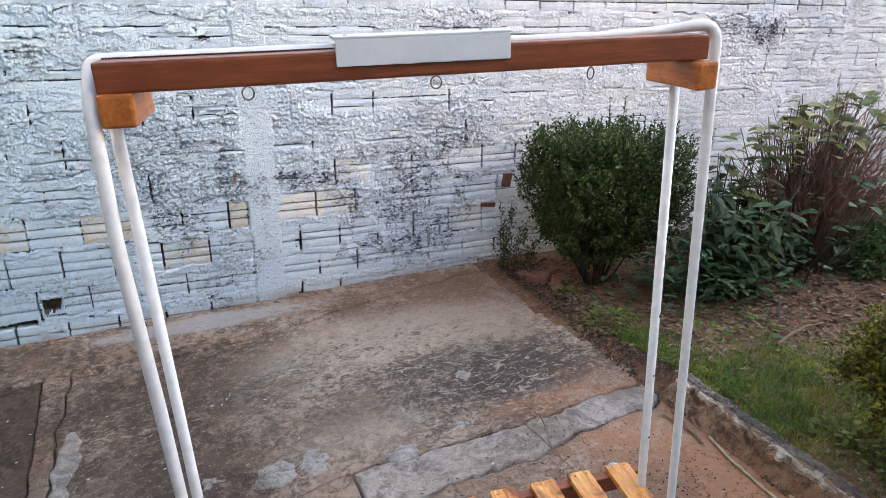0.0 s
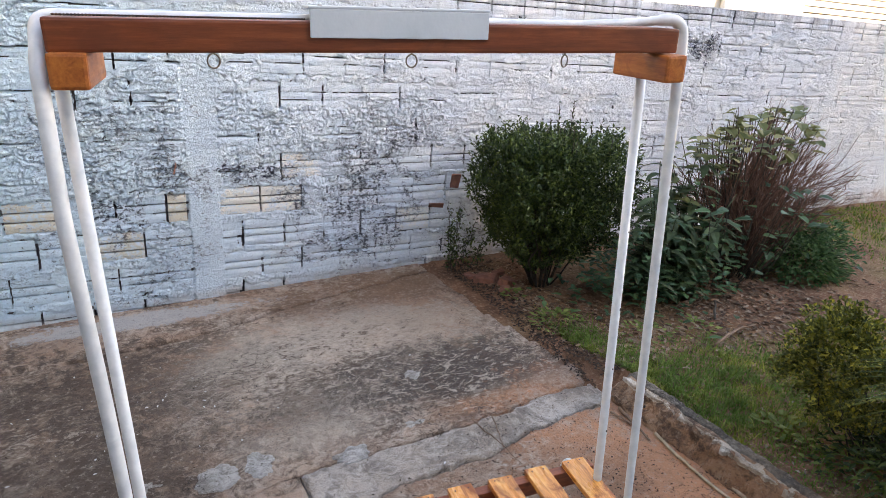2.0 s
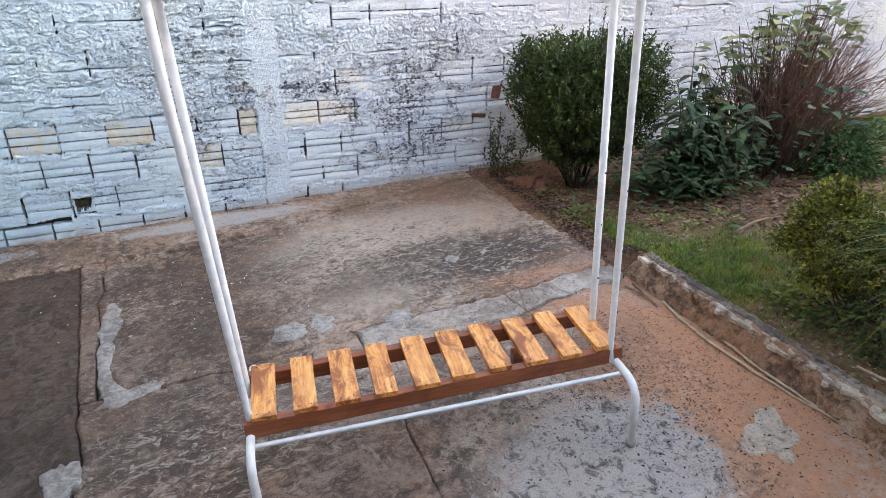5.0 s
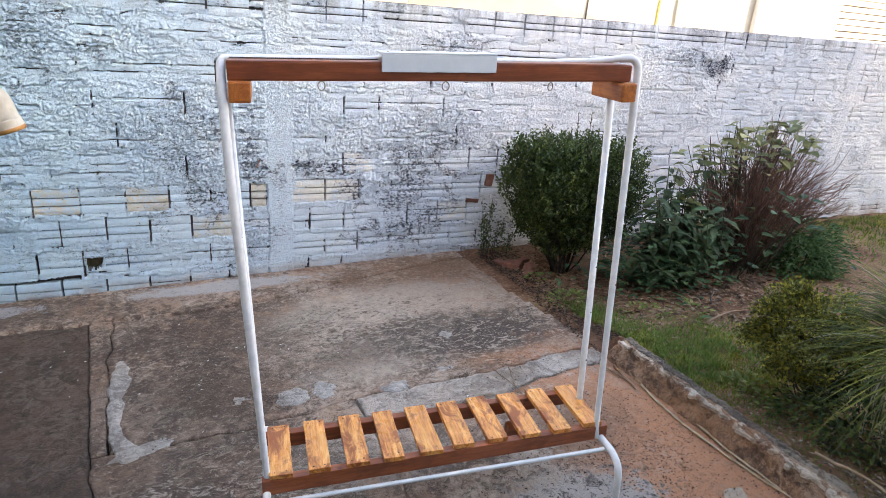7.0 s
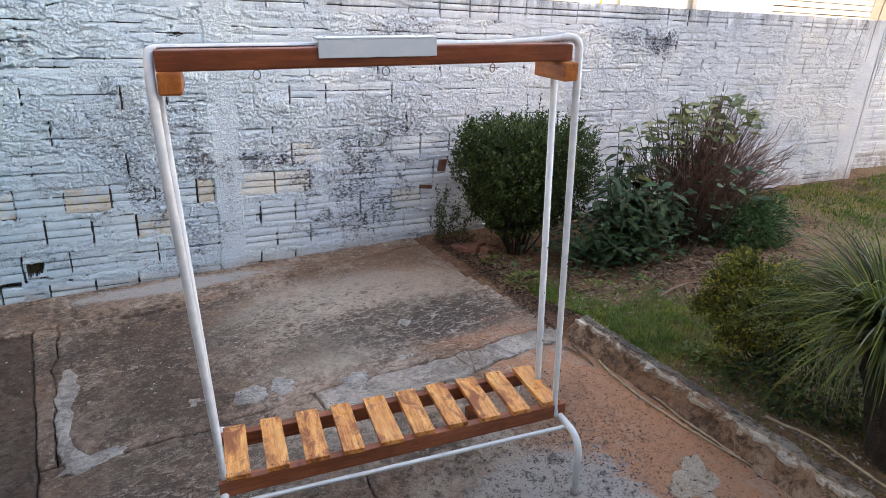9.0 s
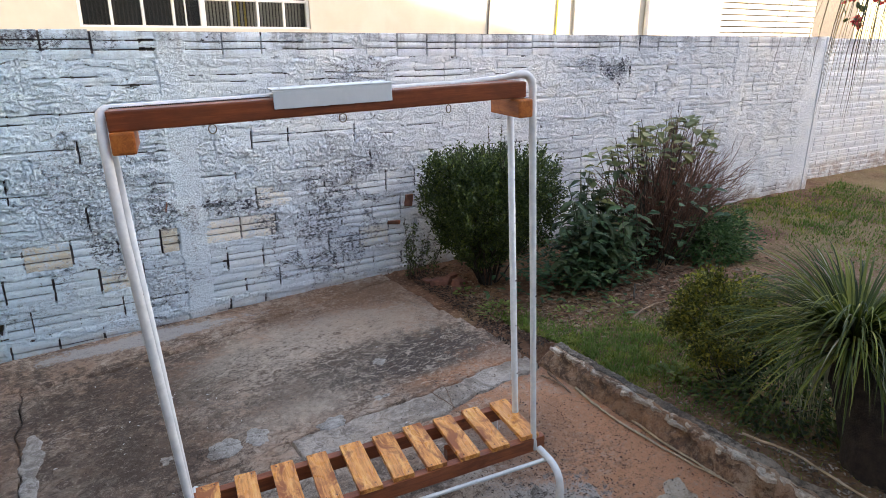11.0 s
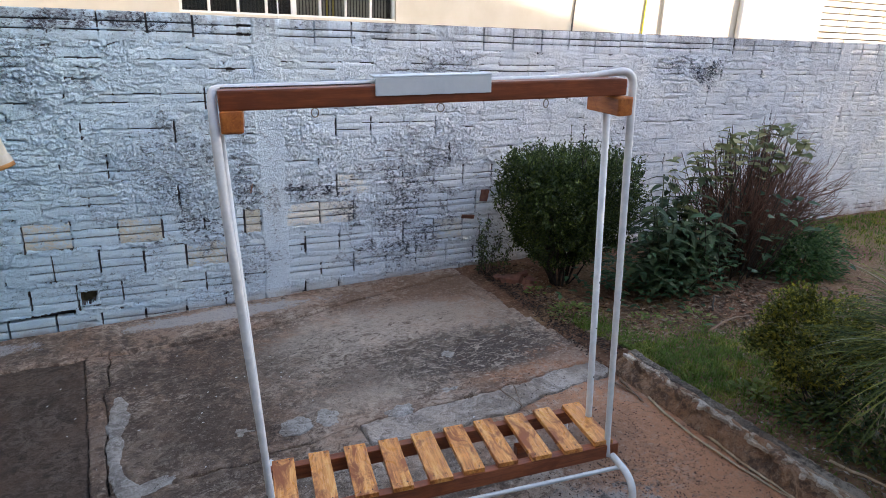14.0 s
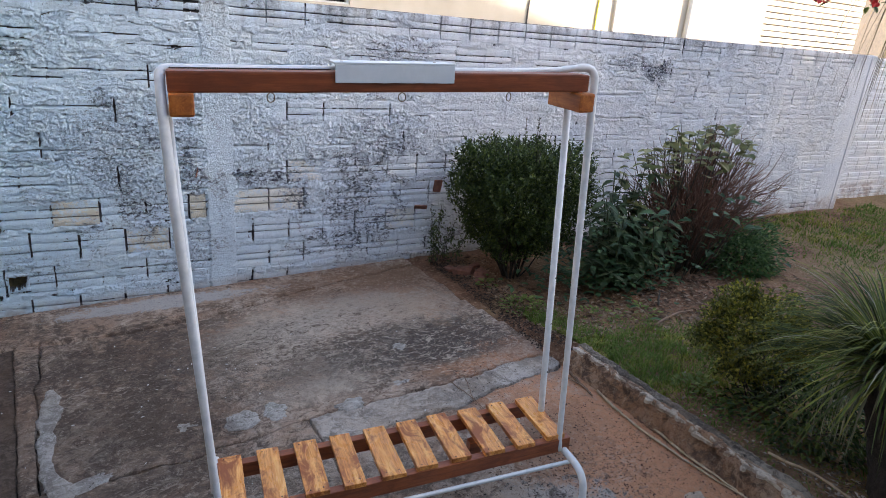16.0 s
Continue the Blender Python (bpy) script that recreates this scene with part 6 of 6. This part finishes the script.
def build_drain():
    """A pale green-white plastic rain pipe with an elbow, stained orange at its mouth."""
    drain = thing("drain_pipe", Matrix.Identity(4), "pale plastic rain pipe elbow with orange stained mouth", "pipe")
    r, y = 0.060, 3.0
    bm = bmesh.new()
    tube(bm, [(-1.77, y + 0.02, 1.965), (-0.185, y, 1.453)], r * 0.95, 24, False)
    part("straight", bm, PVC_GREEN, drain, "greenish white plastic pipe", True)
    bm = bmesh.new()
    line = rounded([(-0.205, y, 1.460), (-0.134, y, 1.437), (-0.107, y, 1.338)], 0.075, 12)
    tube(bm, line, r, 24, False, [r * (1.04 if i < 2 else 1.0) for i in range(len(line))])
    elbow = part("elbow", bm, PVC_WHITE, drain, "off-white plastic elbow", True)
    a, d = Vector((-0.107, y, 1.338)), Vector((0.014, 0, -0.045)).normalized()
    bm = bmesh.new()
    q = [a - d * 0.004, a + d * 0.002, a + d * 0.006, a + d * 0.034]
    tube(bm, q, r, 24, False, [r * 1.0, r * 1.06, r * 1.07, r * 1.10])
    part("socket", bm, PVC_WHITE, elbow, "", True)
    bm = bmesh.new()
    q = [a + d * 0.034, a + d * 0.052, a + d * 0.053, a + d * 0.01]
    tube(bm, q, r, 24, False, [r * 1.105, r * 1.12, r * 1.02, r * 0.98])
    part("mouth_rim", bm, RIM_ORANGE, elbow, "orange stained rim", True)


build_drain()

# ---- the wall's bricks ----
def brick_mesh(name, length, height, groove, mat, hole=False):
    """A hollow clay brick: three slightly bellied bands on its face parted by two deep grooves."""
    bm = bmesh.new()
    g, d, h = 0.0045, 0.020, height / 2
    prof = [(0.05, -h), (0.006, -h), (0.001, -h + 0.005), (-0.0015, (-h - groove) / 2), (0.001, -groove - g - 0.002), (0.003, -groove - g), (d, -groove - g * 0.6), (d, -groove + g * 0.6), (0.003, -groove + g),
            (0.001, -groove + g + 0.002), (-0.0015, 0.0), (0.001, groove - g - 0.002), (0.003, groove - g), (d, groove - g * 0.6), (d, groove + g * 0.6), (0.003, groove + g), (0.001, groove + g + 0.002),
            (-0.0015, (h + groove) / 2), (0.001, h - 0.005), (0.006, h), (0.05, h)]
    xs = [-length / 2, length / 2]
    if hole:
        xs = [-length / 2, -length / 2 + 0.012, -length * 0.03, length / 2]
    rows = [[bm.verts.new((x, y, z)) for y, z in prof] for x in xs]
    for c in range(len(xs) - 1):
        for i in range(len(prof) - 1):
            if hole and c == 1 and 2 <= i <= 14:
                continue
            bm.faces.new((rows[c][i], rows[c + 1][i], rows[c + 1][i + 1], rows[c][i + 1]))
    bm.faces.new(rows[0])
    bm.faces.new(rows[-1][::-1])
    bmesh.ops.recalc_face_normals(bm, faces=bm.faces)
    me = bpy.data.meshes.new(name)
    bm.to_mesh(me)
    bm.free()
    me.materials.append(mat)
    me.materials.append(SHADED_JOINT)
    # groove bottoms get the same shade-darkened mortar
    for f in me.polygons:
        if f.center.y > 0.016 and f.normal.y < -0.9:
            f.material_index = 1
    return me


def lay_bricks():
    rng = random.Random(11)
    rest_v, rest_f = [], []

    def hit(spots, x, z):
        return any(abs(x - a) < 0.11 and abs(z - b) < 0.09 for a, b in spots)

    def place(x, z, mesh):
        if -0.75 < x < 5.4:
            ob = new("brick", mesh)
            ob.parent = wall
            ob.matrix_world = pose(x, FACE + rng.uniform(-0.0025, 0.0035), z, rng.uniform(-1.0, 0.6), rng.uniform(-0.5, 0.5), rng.uniform(-0.7, 0.7))
            return
        n = len(rest_v)
        rest_v.extend((v.co.x + x, v.co.y + FACE, v.co.z + z) for v in mesh.vertices)
        rest_f.extend(tuple(i + n for i in p.vertices) for p in mesh.polygons)

    for side, (length, top, pitch, high, groove, starts) in enumerate(BAYS):
        full = [brick_mesh("brick", length - j, high, groove, LIMEWASH) for j in (0.010, 0.013, 0.016)]
        half = brick_mesh("brick", 0.098, high, groove, LIMEWASH)
        half_pale = brick_mesh("brick", 0.098, high, groove, LIMEWASH_YELLOW)
        pale, cream = (brick_mesh("brick", length - 0.012, high, groove, m) for m in (LIMEWASH_YELLOW, LIMEWASH_CREAM))
        broken = brick_mesh("brick", length - 0.010, high, groove, LIMEWASH, True)
        first, last = (WALL_FROM, PILLAR[0] - 0.02) if side == 0 else (PILLAR[1] - 0.02, WALL_TO - 0.02)
        for row in range(COURSES):
            z = top - pitch * row
            x = starts[row] + length * (math.floor((first - starts[row]) / length) + 0.5)
            while x - length / 2 < last:
                if z > SLOPE * x - 0.16 and first < x - length / 2 + 0.05 and x + length / 2 < last + 0.06:
                    mesh = rng.choice(full)
                    if hit(PALE_BRICKS, x, z):
                        mesh = pale
                    elif hit(CREAM_BRICKS, x, z):
                        mesh = cream
                    elif hit(BROKEN_BRICKS, x, z):
                        mesh = broken
                    place(x, z + rng.uniform(-0.003, 0.003), mesh)
                elif side == 0 and x - length / 2 < last - 0.07:
                    place(last - 0.045, z, half_pale if row == 6 else half)        # cut bricks against the pillar
                elif side == 1 and first - length / 2 - 0.02 < x < first + 0.03:
                    place(first + 0.06, z, half)
                x += length
    base = brick_mesh("brick", 0.240, 0.165, 0.0235, LIMEWASH)
    # broken places that show the red clay
    for x, z, sx, sz in [(2.92, 0.705, 0.034, 0.048), (2.78, 0.54, 0.06, 0.018), (1.115, 0.88, 0.008, 0.03)]:
        bm = box(bmesh.new(), -sx, -0.010, -sz, sx, 0.03, sz, 0.005, 0.008)
        shard = part("broken_brick", bm, RED_CLAY, wall, "broken red clay brick end")
        shard.matrix_world = pose(x, FACE, z, 4, 6, 3)
    # backing of the hole, the hollow's shade put into its clay colour
    bm = box(bmesh.new(), -0.02, FACE + 0.052, 0.15, 0.15, FACE + 0.058, 0.30)
    part("hollow", bm, HOLLOW_CLAY, wall, "clay backing in a broken brick, coloured dark for the hollow's shade")
    # the far stretch and the wall beyond, in one piece
    for row in range(COURSES):
        z = TOP - 0.02 - 0.2058 * (row + 0.42)
        x = WALL_TO + 0.25 + (row % 2) * 0.1265
        while x < 16.5:
            n = len(rest_v)
            rest_v.extend((v.co.x + x, v.co.y + FACE + 0.285, v.co.z + z) for v in base.vertices)
            rest_f.extend(tuple(i + n for i in p.vertices) for p in base.polygons)
            x += 0.253
    me = bpy.data.meshes.new("brick_courses")
    me.from_pydata(rest_v, [], rest_f)
    me.materials.append(LIMEWASH)
    ob = new("brick_courses", me)
    ob.parent = wall
    tagged(ob, "courses of limewashed hollow bricks", kind="stuff")


lay_bricks()
